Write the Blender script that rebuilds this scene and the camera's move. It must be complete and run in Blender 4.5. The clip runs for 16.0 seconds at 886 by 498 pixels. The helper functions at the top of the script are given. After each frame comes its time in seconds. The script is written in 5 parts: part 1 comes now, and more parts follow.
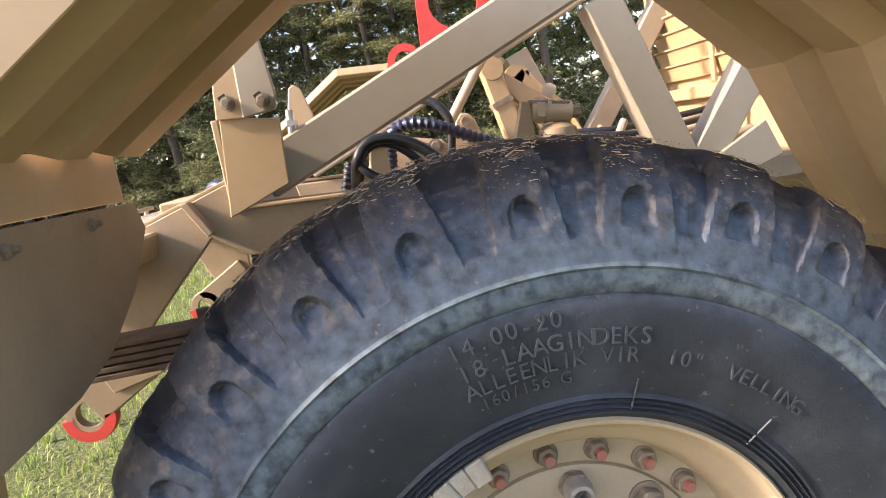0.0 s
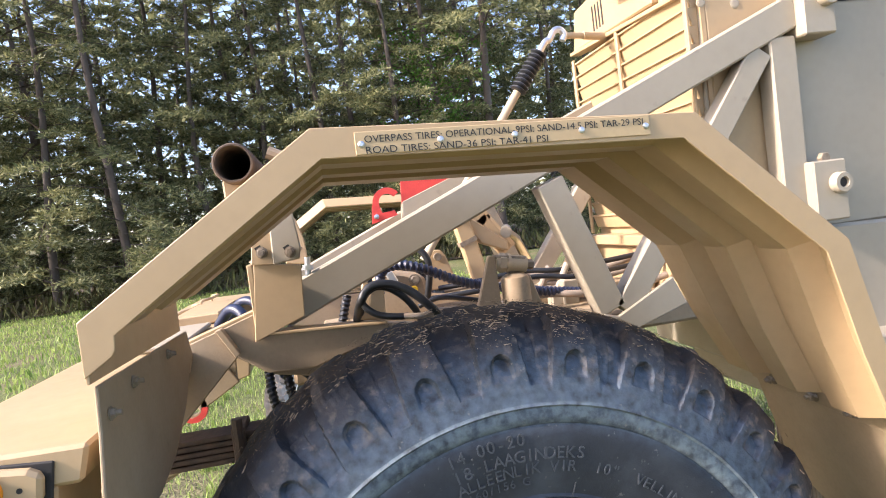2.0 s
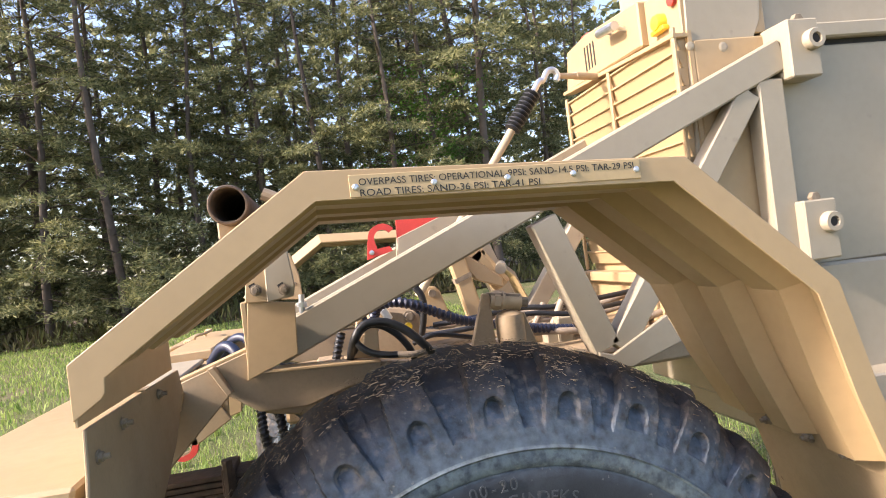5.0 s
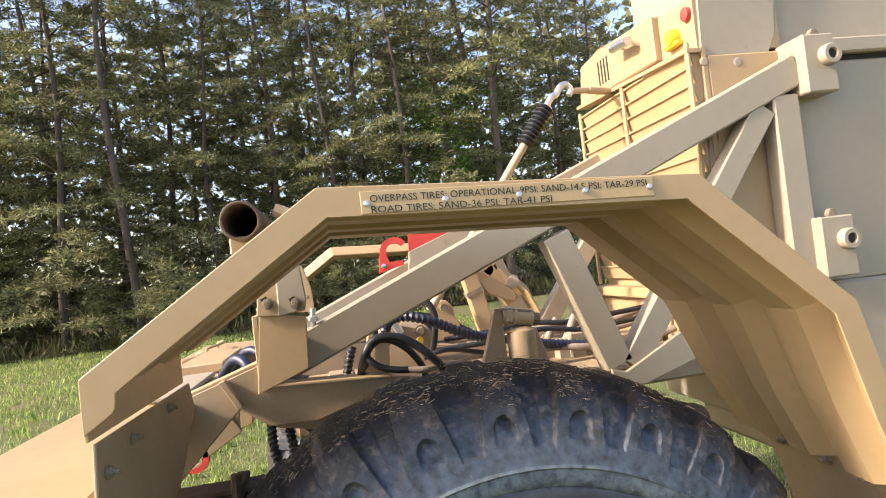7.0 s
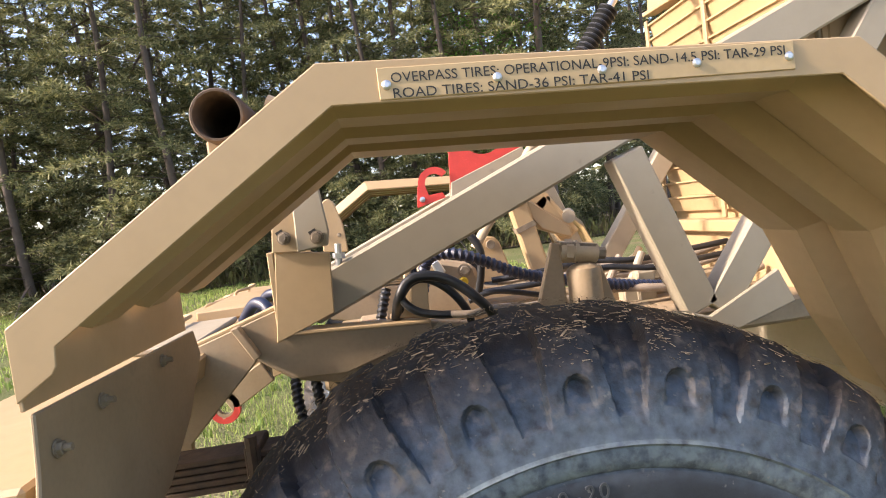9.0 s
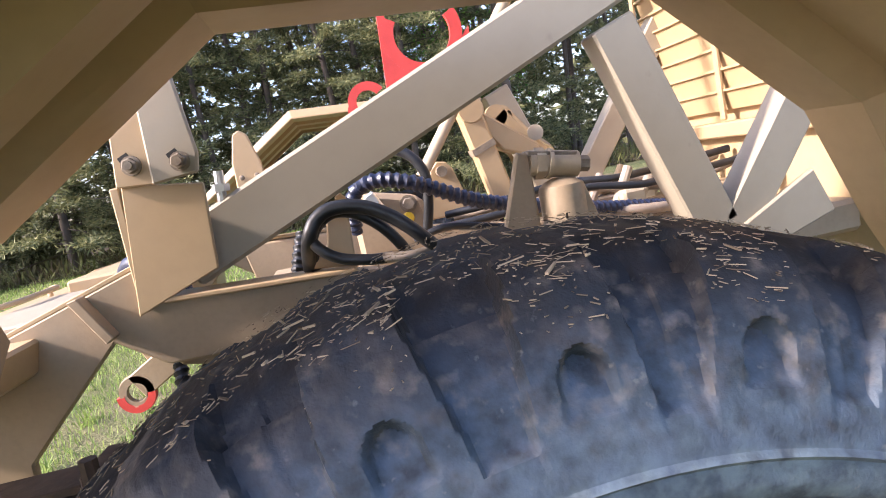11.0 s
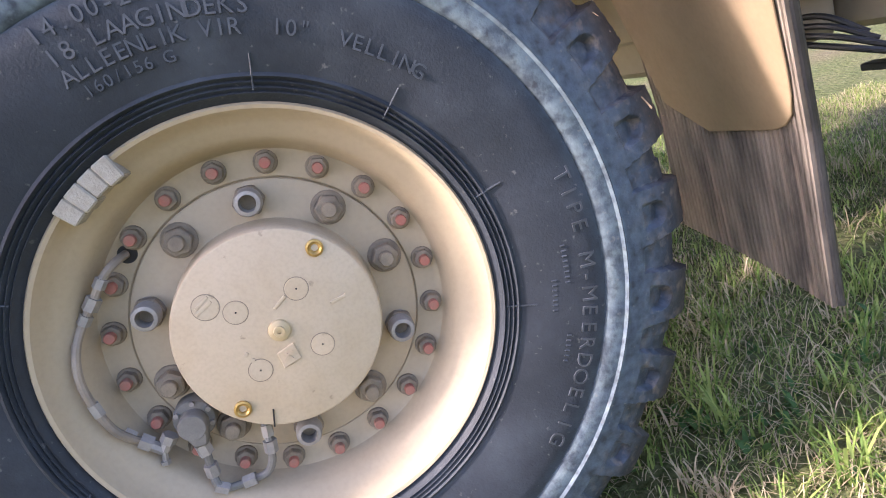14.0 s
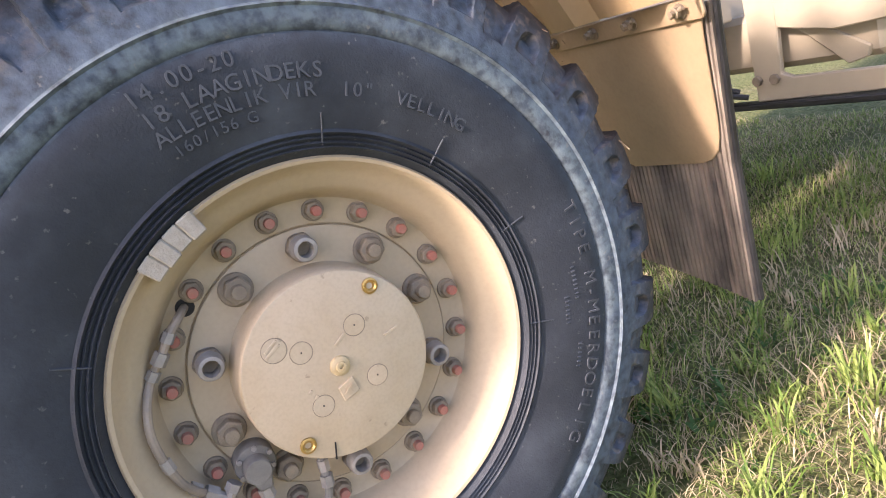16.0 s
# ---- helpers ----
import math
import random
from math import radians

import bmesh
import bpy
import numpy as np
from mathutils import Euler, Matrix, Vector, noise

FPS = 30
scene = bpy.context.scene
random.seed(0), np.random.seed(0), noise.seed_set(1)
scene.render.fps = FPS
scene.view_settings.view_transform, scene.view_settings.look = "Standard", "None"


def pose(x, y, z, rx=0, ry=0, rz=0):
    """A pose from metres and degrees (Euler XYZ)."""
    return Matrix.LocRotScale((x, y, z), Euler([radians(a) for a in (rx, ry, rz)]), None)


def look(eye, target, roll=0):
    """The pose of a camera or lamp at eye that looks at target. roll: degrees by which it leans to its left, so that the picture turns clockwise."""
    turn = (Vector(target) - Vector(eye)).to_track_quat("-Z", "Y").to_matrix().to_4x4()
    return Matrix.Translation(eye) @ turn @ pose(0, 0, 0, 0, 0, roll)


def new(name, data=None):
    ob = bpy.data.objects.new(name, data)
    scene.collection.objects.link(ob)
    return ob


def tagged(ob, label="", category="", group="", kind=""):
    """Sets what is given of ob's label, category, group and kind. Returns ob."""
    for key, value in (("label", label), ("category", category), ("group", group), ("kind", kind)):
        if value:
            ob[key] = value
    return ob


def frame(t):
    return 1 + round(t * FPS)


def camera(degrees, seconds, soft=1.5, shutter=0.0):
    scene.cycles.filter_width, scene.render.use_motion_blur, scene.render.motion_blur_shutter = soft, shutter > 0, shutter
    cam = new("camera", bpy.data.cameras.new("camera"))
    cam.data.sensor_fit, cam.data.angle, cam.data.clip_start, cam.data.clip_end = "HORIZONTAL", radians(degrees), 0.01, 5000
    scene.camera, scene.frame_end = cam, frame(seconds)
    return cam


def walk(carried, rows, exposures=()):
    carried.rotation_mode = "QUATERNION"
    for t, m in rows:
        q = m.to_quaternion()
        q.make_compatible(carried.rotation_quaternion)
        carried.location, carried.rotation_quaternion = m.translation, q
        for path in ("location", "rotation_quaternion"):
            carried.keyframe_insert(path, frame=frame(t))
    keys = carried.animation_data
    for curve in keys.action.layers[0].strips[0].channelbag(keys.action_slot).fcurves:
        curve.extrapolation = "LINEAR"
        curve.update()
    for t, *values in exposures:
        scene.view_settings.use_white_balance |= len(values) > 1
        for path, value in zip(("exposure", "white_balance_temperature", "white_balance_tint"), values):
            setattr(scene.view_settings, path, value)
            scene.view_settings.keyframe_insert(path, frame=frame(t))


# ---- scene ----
cam = camera(70.0, 16.0, soft=1.0)
PATH = [
    (0, (-0.138, -0.695, 1.281), (-0.006, 1.269, 0.926), -10.2),
    (0.5, (-0.207, -0.807, 1.363), (-0.051, 1.168, 1.088), -9.3),
    (1, (-0.275, -0.952, 1.417), (-0.045, 1.028, 1.264), -7.7),
    (1.5, (-0.266, -1.017, 1.439), (0.058, 0.953, 1.33), -7.2),
    (2, (-0.249, -1.031, 1.439), (0.097, 0.937, 1.346), -7.3),
    (2.5, (-0.244, -1.035, 1.442), (0.113, 0.932, 1.374), -7.6),
    (3, (-0.244, -1.037, 1.443), (0.123, 0.928, 1.385), -7.4),
    (3.5, (-0.246, -1.036, 1.443), (0.126, 0.929, 1.401), -7.3),
    (4, (-0.246, -1.037, 1.446), (0.127, 0.928, 1.415), -7.1),
    (6.5, (-0.238, -1.037, 1.46), (0.118, 0.93, 1.515), -6.8),
    (7, (-0.239, -1.034, 1.461), (0.097, 0.937, 1.51), -6.7),
    (7.5, (-0.24, -1.033, 1.459), (0.082, 0.94, 1.501), -6.6),
    (8, (-0.245, -1.028, 1.462), (0.02, 0.954, 1.417), -5.7),
    (8.2, (-0.251, -1.005, 1.461), (-0.014, 0.98, 1.402), -5.6),
    (10.3, (-0.119, -0.357, 1.344), (0.027, 1.625, 1.116), -10.2),
    (10.5, (-0.119, -0.345, 1.344), (0.044, 1.633, 1.094), -10.4),
    (11, (-0.118, -0.375, 1.333), (0.137, 1.589, 1.058), -11.2),
    (11.5, (-0.067, -0.486, 1.342), (0.114, 1.486, 1.06), -9.7),
    (12, (0.011, -0.675, 1.328), (0.223, 1.286, 0.996), -11.3),
    (12.5, (0.092, -0.761, 1.276), (0.276, 1.193, 0.895), -10.4),
    (13, (0.159, -0.804, 1.152), (0.361, 1.129, 0.679), -14.1),
    (13.5, (0.166, -0.808, 0.998), (0.428, 1.111, 0.498), -15.8),
    (14, (0.163, -0.834, 0.869), (0.407, 1.079, 0.337), -17.7),
    (14.5, (0.134, -0.845, 0.776), (0.305, 1.07, 0.223), -19.4),
    (15, (0.093, -0.856, 0.752), (0.331, 1.046, 0.183), -19.2),
    (15.5, (0.036, -0.855, 0.861), (0.514, 0.995, 0.27), -19.4),
    (16, (-0.127, -0.853, 0.972), (0.596, 0.928, 0.418), -18.2),
]
EXPOSURES = [(0, 2.12, 6700, 22), (1.5, 2.1, 6250, 21), (3.5, 1.99, 6100, 20), (4.2, 1.99, 6250, 20), (6.3, 1.85, 6850, 18), (8.2, 1.9, 6850, 18), (10.5, 2.07, 6250, 24), (12.5, 2.4, 5650, 24), (14.5, 2.23, 6150, 28), (16, 2.22, 6450, 28)]
walk(cam, [(t, look(eye, target, roll)) for t, eye, target, roll in PATH], EXPOSURES)

# ---------- world, sun, exposure ----------
SUN_TO = Vector((-1.0, -0.125, 0.62)).normalized()
world = bpy.data.worlds.new("sky")
scene.world = world
world.use_nodes = True
wn = world.node_tree
sky = wn.nodes.new("ShaderNodeTexSky")
sky.sky_type = "NISHITA"
sky.sun_disc = False
sky.sun_elevation = math.asin(SUN_TO.z)
sky.sun_rotation = math.atan2(SUN_TO.x, SUN_TO.y)
sky.dust_density = 2.0
bg = wn.nodes["Background"]
bg.inputs["Strength"].default_value = 0.125
wn.links.new(sky.outputs["Color"], bg.inputs["Color"])
sun_data = bpy.data.lights.new("sun", "SUN")
sun_data.energy = 2.9
sun_data.angle = radians(4.0)
sun_data.color = (1.0, 0.90, 0.76)
sun = new("sun", sun_data)
sun.matrix_world = look(SUN_TO * 30, (0, 0, 0))

# ---------- materials ----------
def material(name, base, rough=0.6, metal=0.0, dark=None, scale=6.0, amount=0.5, fine=0.25, bump=0.15, bump_scale=120.0,
             spots=None, spot_scale=18.0, spot_cut=0.62, spec=0.5, rand=0.0):
    """Paint, rubber or metal: base colour, blotches of a second colour, fine grain, spots of wear, relief."""
    m = bpy.data.materials.new(name)
    m.use_nodes = True
    nt, b = m.node_tree, m.node_tree.nodes["Principled BSDF"]
    N, L = nt.nodes.new, nt.links.new
    co = N("ShaderNodeTexCoord").outputs["Object"]

    def noise_tex(sc, detail=5.0):
        n = N("ShaderNodeTexNoise")
        n.inputs["Scale"].default_value, n.inputs["Detail"].default_value = sc, detail
        L(co, n.inputs["Vector"])
        return n.outputs["Fac"]

    def ramp(fac, lo, hi):
        r = N("ShaderNodeMapRange")
        r.inputs["From Min"].default_value, r.inputs["From Max"].default_value = lo, hi
        L(fac, r.inputs["Value"])
        return r.outputs["Result"]

    def mix(fac, a, c):
        x = N("ShaderNodeMix")
        x.data_type = "RGBA"
        for sock, val in ((x.inputs[0], fac), (x.inputs[6], a), (x.inputs[7], c)):
            if isinstance(val, (int, float)):
                sock.default_value = val
            elif isinstance(val, tuple):
                sock.default_value = (*val, 1)
            else:
                L(val, sock)
        return x.outputs[2]

    dark = dark or tuple(c * 0.72 for c in base)
    big = N("ShaderNodeMath")
    big.operation = "MULTIPLY"
    L(ramp(noise_tex(scale), 0.35, 0.72), big.inputs[0])
    big.inputs[1].default_value = amount
    col = mix(big.outputs[0], base, dark)
    g = N("ShaderNodeMath")
    g.operation = "MULTIPLY"
    L(ramp(noise_tex(scale * 14, 3.0), 0.42, 0.75), g.inputs[0])
    g.inputs[1].default_value = fine
    col = mix(g.outputs[0], col, tuple(c * 0.55 for c in base))
    if spots:
        col = mix(ramp(noise_tex(spot_scale, 8.0), spot_cut, spot_cut + 0.06), col, spots)
    if rand:
        h = N("ShaderNodeHueSaturation")
        r = N("ShaderNodeMapRange")
        r.inputs["To Min"].default_value, r.inputs["To Max"].default_value = 1 - rand, 1 + rand
        L(N("ShaderNodeObjectInfo").outputs["Random"], r.inputs["Value"])
        L(r.outputs["Result"], h.inputs["Value"])
        L(col, h.inputs["Color"])
        col = h.outputs["Color"]
    L(col, b.inputs["Base Color"])
    rr = N("ShaderNodeMapRange")
    rr.inputs["To Min"].default_value, rr.inputs["To Max"].default_value = max(rough - 0.1, 0.02), min(rough + 0.14, 1)
    L(noise_tex(scale * 3), rr.inputs["Value"])
    L(rr.outputs["Result"], b.inputs["Roughness"])
    b.inputs["Metallic"].default_value = metal
    b.inputs["Specular IOR Level"].default_value = spec
    if bump:
        bp = N("ShaderNodeBump")
        bp.inputs["Strength"].default_value, bp.inputs["Distance"].default_value = bump, 0.002
        L(noise_tex(bump_scale, 4.0), bp.inputs["Height"])
        L(bp.outputs["Normal"], b.inputs["Normal"])
    return m


TAN = material("tan_paint", (0.40, 0.283, 0.152), 0.46, dark=(0.335, 0.23, 0.118), scale=3.0, amount=0.6, fine=0.12, bump=0.08, spots=(0.36, 0.26, 0.15), spot_scale=26, spot_cut=0.70)
TAN_DUST = material("dusty_tan_paint", (0.325, 0.24, 0.145), 0.6, dark=(0.245, 0.175, 0.10), scale=7.0, amount=0.7, fine=0.2, bump=0.14, spots=(0.27, 0.20, 0.12), spot_scale=22, spot_cut=0.66)
TAN_GREY = material("grey_tan_paint", (0.335, 0.285, 0.205), 0.48, dark=(0.295, 0.245, 0.172), scale=2.2, amount=0.6, fine=0.12, bump=0.1, spots=(0.27, 0.225, 0.165), spot_scale=15, spot_cut=0.69)
RIM = material("rim_paint", (0.40, 0.315, 0.205), 0.58, dark=(0.38, 0.30, 0.195), scale=9.0, amount=0.6, fine=0.16, bump=0.12, spots=(0.36, 0.29, 0.19), spot_scale=40, spot_cut=0.68)
HUB = material("hub_paint", (0.48, 0.385, 0.26), 0.55, dark=(0.42, 0.31, 0.18), scale=14.0, amount=0.5, fine=0.2, bump=0.1, bump_scale=120, spots=(0.30, 0.23, 0.15), spot_scale=55, spot_cut=0.69)
DUSTY_STEEL = material("dusty_steel", (0.26, 0.205, 0.14), 0.7, 0.05, dark=(0.14, 0.112, 0.08), scale=40.0, amount=0.9, fine=0.4, bump=0.3, bump_scale=260)
BARE_STEEL = material("bare_steel", (0.33, 0.30, 0.265), 0.5, 0.3, dark=(0.22, 0.20, 0.18), scale=60.0, amount=0.8, fine=0.3, bump=0.2)
ZINC = material("zinc_steel", (0.62, 0.63, 0.65), 0.32, 0.9, scale=50.0, amount=0.4, fine=0.2)
RED_PAINT = material("red_paint", (0.62, 0.055, 0.04), 0.45, dark=(0.48, 0.04, 0.03), scale=20.0, amount=0.6, fine=0.2, spots=(0.45, 0.30, 0.2), spot_scale=30, spot_cut=0.70)
RED_MARK = material("red_marking", (0.36, 0.12, 0.085), 0.7, dark=(0.26, 0.15, 0.105), scale=60.0, amount=0.9, fine=0.4)
BRASS = material("brass", (0.50, 0.32, 0.10), 0.35, 0.7, dark=(0.36, 0.22, 0.07), scale=60.0)
YELLOW = material("yellow_plastic", (0.78, 0.52, 0.03), 0.4, scale=30.0, amount=0.4)
AMBER = material("amber_lens", (0.80, 0.28, 0.02), 0.15, scale=30.0, amount=0.3, bump=0.0)
RUBBER_HOSE = material("black_hose", (0.010, 0.011, 0.013), 0.42, dark=(0.03, 0.03, 0.03), scale=30.0, bump=0.2)
BLUE_HOSE = material("dark_blue_hose", (0.012, 0.018, 0.045), 0.38, dark=(0.02, 0.024, 0.04), scale=30.0, bump=0.2)
DARK = material("dark_gap", (0.02, 0.018, 0.016), 0.8, scale=10.0)
BLACK_PRINT = material("black_print", (0.02, 0.02, 0.018), 0.6, bump=0.0)
BRASS_PLATE = material("tan_plate", (0.47, 0.36, 0.20), 0.38, dark=(0.42, 0.32, 0.17), scale=20.0, amount=0.4, fine=0.1, bump=0.03)
WEIGHT = material("lead_weight", (0.37, 0.335, 0.27), 0.85, dark=(0.27, 0.235, 0.18), scale=60.0, amount=0.8, fine=0.5, bump=0.5, bump_scale=300)
RUST_PIPE = material("rusty_pipe", (0.10, 0.065, 0.04), 0.8, dark=(0.04, 0.028, 0.02), scale=30.0, amount=0.9, bump=0.4)
WIRE = material("cable", (0.30, 0.24, 0.18), 0.5, dark=(0.12, 0.10, 0.08), scale=20.0, amount=0.8)

# ---------- building tools ----------
def part(name, bm, mat, parent=None, label="", smooth=False):
    me = bpy.data.meshes.new(name)
    bmesh.ops.recalc_face_normals(bm, faces=bm.faces)
    bm.to_mesh(me)
    bm.free()
    me.materials.append(mat)
    if smooth:
        me.polygons.foreach_set("use_smooth", [True] * len(me.polygons))
        me.set_sharp_from_angle(angle=radians(35))
    ob = new(name, me)
    if parent is not None:
        ob.parent = parent
        ob.matrix_parent_inverse = world_of(parent).inverted()
    if label:
        ob["label"] = label
    return ob


def world_of(ob):
    m = ob.matrix_basis.copy()
    while ob.parent:
        m = ob.parent.matrix_basis @ ob.matrix_parent_inverse @ m
        ob = ob.parent
    return m


def bevel(bm, w, seg=1, geom=None):
    if w:
        es = geom or [e for e in bm.edges if len(e.link_faces) == 2 and e.calc_face_angle(0) > 0.5]
        bmesh.ops.bevel(bm, geom=es, offset=w, segments=seg, affect="EDGES", clamp_overlap=True)
    return bm


def merge(*bms):
    out = bmesh.new()
    for b in bms:
        me = bpy.data.meshes.new("tmp")
        b.to_mesh(me)
        b.free()
        out.from_mesh(me)
        bpy.data.meshes.remove(me)
    return out


def box(x0, x1, y0, y1, z0, z1, bev=0.003):
    bm = bmesh.new()
    bmesh.ops.create_cube(bm, size=1)
    for v in bm.verts:
        v.co = ((x0 + x1) / 2 + v.co.x * (x1 - x0), (y0 + y1) / 2 + v.co.y * (y1 - y0), (z0 + z1) / 2 + v.co.z * (z1 - z0))
    return bevel(bm, bev)


def prism(pts, a0, a1, bev=0.003, axis="y"):
    """A flat outline, given as pairs, pushed through from a0 to a1 along the axis (pairs: xz for y, yz for x, xy for z)."""
    place = {"y": lambda p, a: (p[0], a, p[1]), "x": lambda p, a: (a, p[0], p[1]), "z": lambda p, a: (p[0], p[1], a)}[axis]
    bm = bmesh.new()
    lo = [bm.verts.new(place(p, a0)) for p in pts]
    hi = [bm.verts.new(place(p, a1)) for p in pts]
    n = len(pts)
    bm.faces.new(lo)
    bm.faces.new(hi[::-1])
    for i in range(n):
        bm.faces.new((lo[i], hi[i], hi[(i + 1) % n], lo[(i + 1) % n]))
    bmesh.ops.recalc_face_normals(bm, faces=bm.faces)
    return bevel(bm, bev)


def bar(p, q, w, y0, y1, bev=0.004):
    """A flat-sided bar in an upright plane from p to q (xz pairs), w wide across."""
    d = Vector((q[0] - p[0], q[1] - p[1])).normalized()
    s = Vector((-d.y, d.x)) * w / 2
    return prism([(p[0] + s.x, p[1] + s.y), (q[0] + s.x, q[1] + s.y), (q[0] - s.x, q[1] - s.y), (p[0] - s.x, p[1] - s.y)], y0, y1, bev)


def lathe(profile, centre=(0, 0, 0), seg=64, axis="y", closed=False, caps=True):
    """Turns (radius, along) pairs round an axis."""
    bm = bmesh.new()
    rings = []
    for r, a in profile:
        ring = []
        for i in range(seg):
            t = 2 * math.pi * i / seg
            u, v = r * math.cos(t), r * math.sin(t)
            co = {"y": (u, a, v), "x": (a, u, v), "z": (u, v, a)}[axis]
            ring.append(bm.verts.new(Vector(co) + Vector(centre)))
        rings.append(ring)
    pairs = list(zip(rings, rings[1:])) + ([(rings[-1], rings[0])] if closed else [])
    for r0, r1 in pairs:
        for i in range(seg):
            bm.faces.new((r0[i], r0[(i + 1) % seg], r1[(i + 1) % seg], r1[i]))
    if not closed and caps:
        for ring, (r, a) in ((rings[0], profile[0]), (rings[-1], profile[-1])):
            if r > 1e-4:
                bm.faces.new(ring)
    bmesh.ops.remove_doubles(bm, verts=bm.verts, dist=1e-5)
    return bm


def rod(p, q, r, seg=14, r2=None, caps=True):
    """A round bar between two points."""
    p, q = Vector(p), Vector(q)
    bm = bmesh.new()
    bmesh.ops.create_cone(bm, cap_ends=caps, segments=seg, radius1=r, radius2=r if r2 is None else r2, depth=(q - p).length)
    m = Matrix.Translation((p + q) / 2) @ (q - p).to_track_quat("Z", "Y").to_matrix().to_4x4()
    bmesh.ops.transform(bm, matrix=m, verts=bm.verts)
    return bm


def smooth_path(pts, steps=8):
    pts = [Vector(p) for p in pts]
    ext = [2 * pts[0] - pts[1], *pts, 2 * pts[-1] - pts[-2]]
    out = []
    for i in range(1, len(ext) - 2):
        a, b, c, d = ext[i - 1:i + 3]
        for k in range(steps):
            t = k / steps
            out.append(0.5 * (2 * b + (c - a) * t + (2 * a - 5 * b + 4 * c - d) * t * t + (3 * b - a - 3 * c + d) * t ** 3))
    out.append(pts[-1])
    return out


def tube(pts, r, seg=10, steps=8, ribs=0.0, pitch=0.012):
    """A hose along smooth bends; ribs: depth of its spiral wrap."""
    path = smooth_path(pts, steps)
    if ribs:
        fine, run = [path[0]], 0
        for a, b in zip(path, path[1:]):
            n = max(1, round((b - a).length / (pitch / 4)))
            fine += [a.lerp(b, (k + 1) / n) for k in range(n)]
        path = fine
    bm = bmesh.new()
    rings, up, run = [], Vector((0.3, 0.2, 0.93)), 0.0
    for i, p in enumerate(path):
        d = (path[min(i + 1, len(path) - 1)] - path[max(i - 1, 0)]).normalized()
        u = d.cross(up)
        u = (u if u.length > 1e-3 else d.cross(Vector((1, 0, 0)))).normalized()
        v = u.cross(d).normalized()
        up = v
        if i:
            run += (p - path[i - 1]).length
        ring = []
        for k in range(seg):
            t = 2 * math.pi * k / seg
            rad = r - (ribs * (0.5 + 0.5 * math.cos(2 * math.pi * run / pitch + t)) if ribs else 0)
            ring.append(bm.verts.new(p + (u * math.cos(t) + v * math.sin(t)) * rad))
        rings.append(ring)
    for a, b in zip(rings, rings[1:]):
        for k in range(seg):
            bm.faces.new((a[k], a[(k + 1) % seg], b[(k + 1) % seg], b[k]))
    bm.faces.new(rings[0][::-1])
    bm.faces.new(rings[-1])
    return bm


def hexnut(centre, r, h, turn=0.0, axis="y"):
    """A six-sided nut whose outer face looks along minus y (or minus x), with softened corners."""
    prof = lambda k: (math.cos(math.pi / 3 * k + turn) * r, math.sin(math.pi / 3 * k + turn) * r)
    bm = prism([prof(k) for k in range(6)], -h, 0, 0.0, "y" if axis == "y" else "x")
    bevel(bm, r * 0.10)
    bmesh.ops.translate(bm, vec=Vector(centre), verts=bm.verts)
    return bm


def empty(name, at=(0, 0, 0)):
    ob = new(name)
    ob.location = at
    ob.empty_display_size = 0.2
    return ob


def letters(text, size, depth):
    """The outline of some words as a solid mesh in the xy plane, starting at the origin."""
    cu = bpy.data.curves.new("words", "FONT")
    cu.body, cu.size, cu.extrude, cu.resolution_u = text, size, depth, 3
    ob = bpy.data.objects.new("words", cu)
    scene.collection.objects.link(ob)
    bpy.context.view_layer.update()
    ev = ob.evaluated_get(bpy.context.evaluated_depsgraph_get())
    me = bpy.data.meshes.new_from_object(ev)
    bm = bmesh.new()
    bm.from_mesh(me)
    bpy.data.objects.remove(ob)
    bpy.data.curves.remove(cu)
    bpy.data.meshes.remove(me)
    return bm

# ---------- ground and woods ----------
def grass_material():
    m = bpy.data.materials.new("meadow")
    m.use_nodes = True
    nt, b = m.node_tree, m.node_tree.nodes["Principled BSDF"]
    N, L = nt.nodes.new, nt.links.new
    co = N("ShaderNodeTexCoord").outputs["Object"]
    stops = {0: [(0.3, (0.07, 0.11, 0.025)), (0.5, (0.11, 0.14, 0.04)), (0.68, (0.18, 0.145, 0.085))], 1: [(0.35, (0.03, 0.03, 0.014)), (0.65, (0.22, 0.19, 0.11))]}
    outs = []
    for k, sc in ((0, 0.8), (1, 45.0)):
        n = N("ShaderNodeTexNoise")
        n.inputs["Scale"].default_value, n.inputs["Detail"].default_value = sc, 6
        L(co, n.inputs["Vector"])
        r = N("ShaderNodeValToRGB")
        el = r.color_ramp.elements
        while len(el) < len(stops[k]):
            el.new(0.5)
        for e, (p, c) in zip(el, stops[k]):
            e.position, e.color = p, (*c, 1)
        L(n.outputs["Fac"], r.inputs["Fac"])
        outs.append(r.outputs["Color"])
    x = N("ShaderNodeMix")
    x.data_type = "RGBA"
    x.inputs[0].default_value = 0.45
    L(outs[0], x.inputs[6]), L(outs[1], x.inputs[7])
    L(x.outputs[2], b.inputs["Base Color"])
    b.inputs["Roughness"].default_value = 0.95
    b.inputs["Specular IOR Level"].default_value = 0.15
    bp = N("ShaderNodeBump")
    bp.inputs["Strength"].default_value, bp.inputs["Distance"].default_value = 0.9, 0.04
    n = N("ShaderNodeTexNoise")
    n.inputs["Scale"].default_value, n.inputs["Detail"].default_value = 30, 6
    L(co, n.inputs["Vector"])
    L(n.outputs["Fac"], bp.inputs["Height"])
    L(bp.outputs["Normal"], b.inputs["Normal"])
    return m


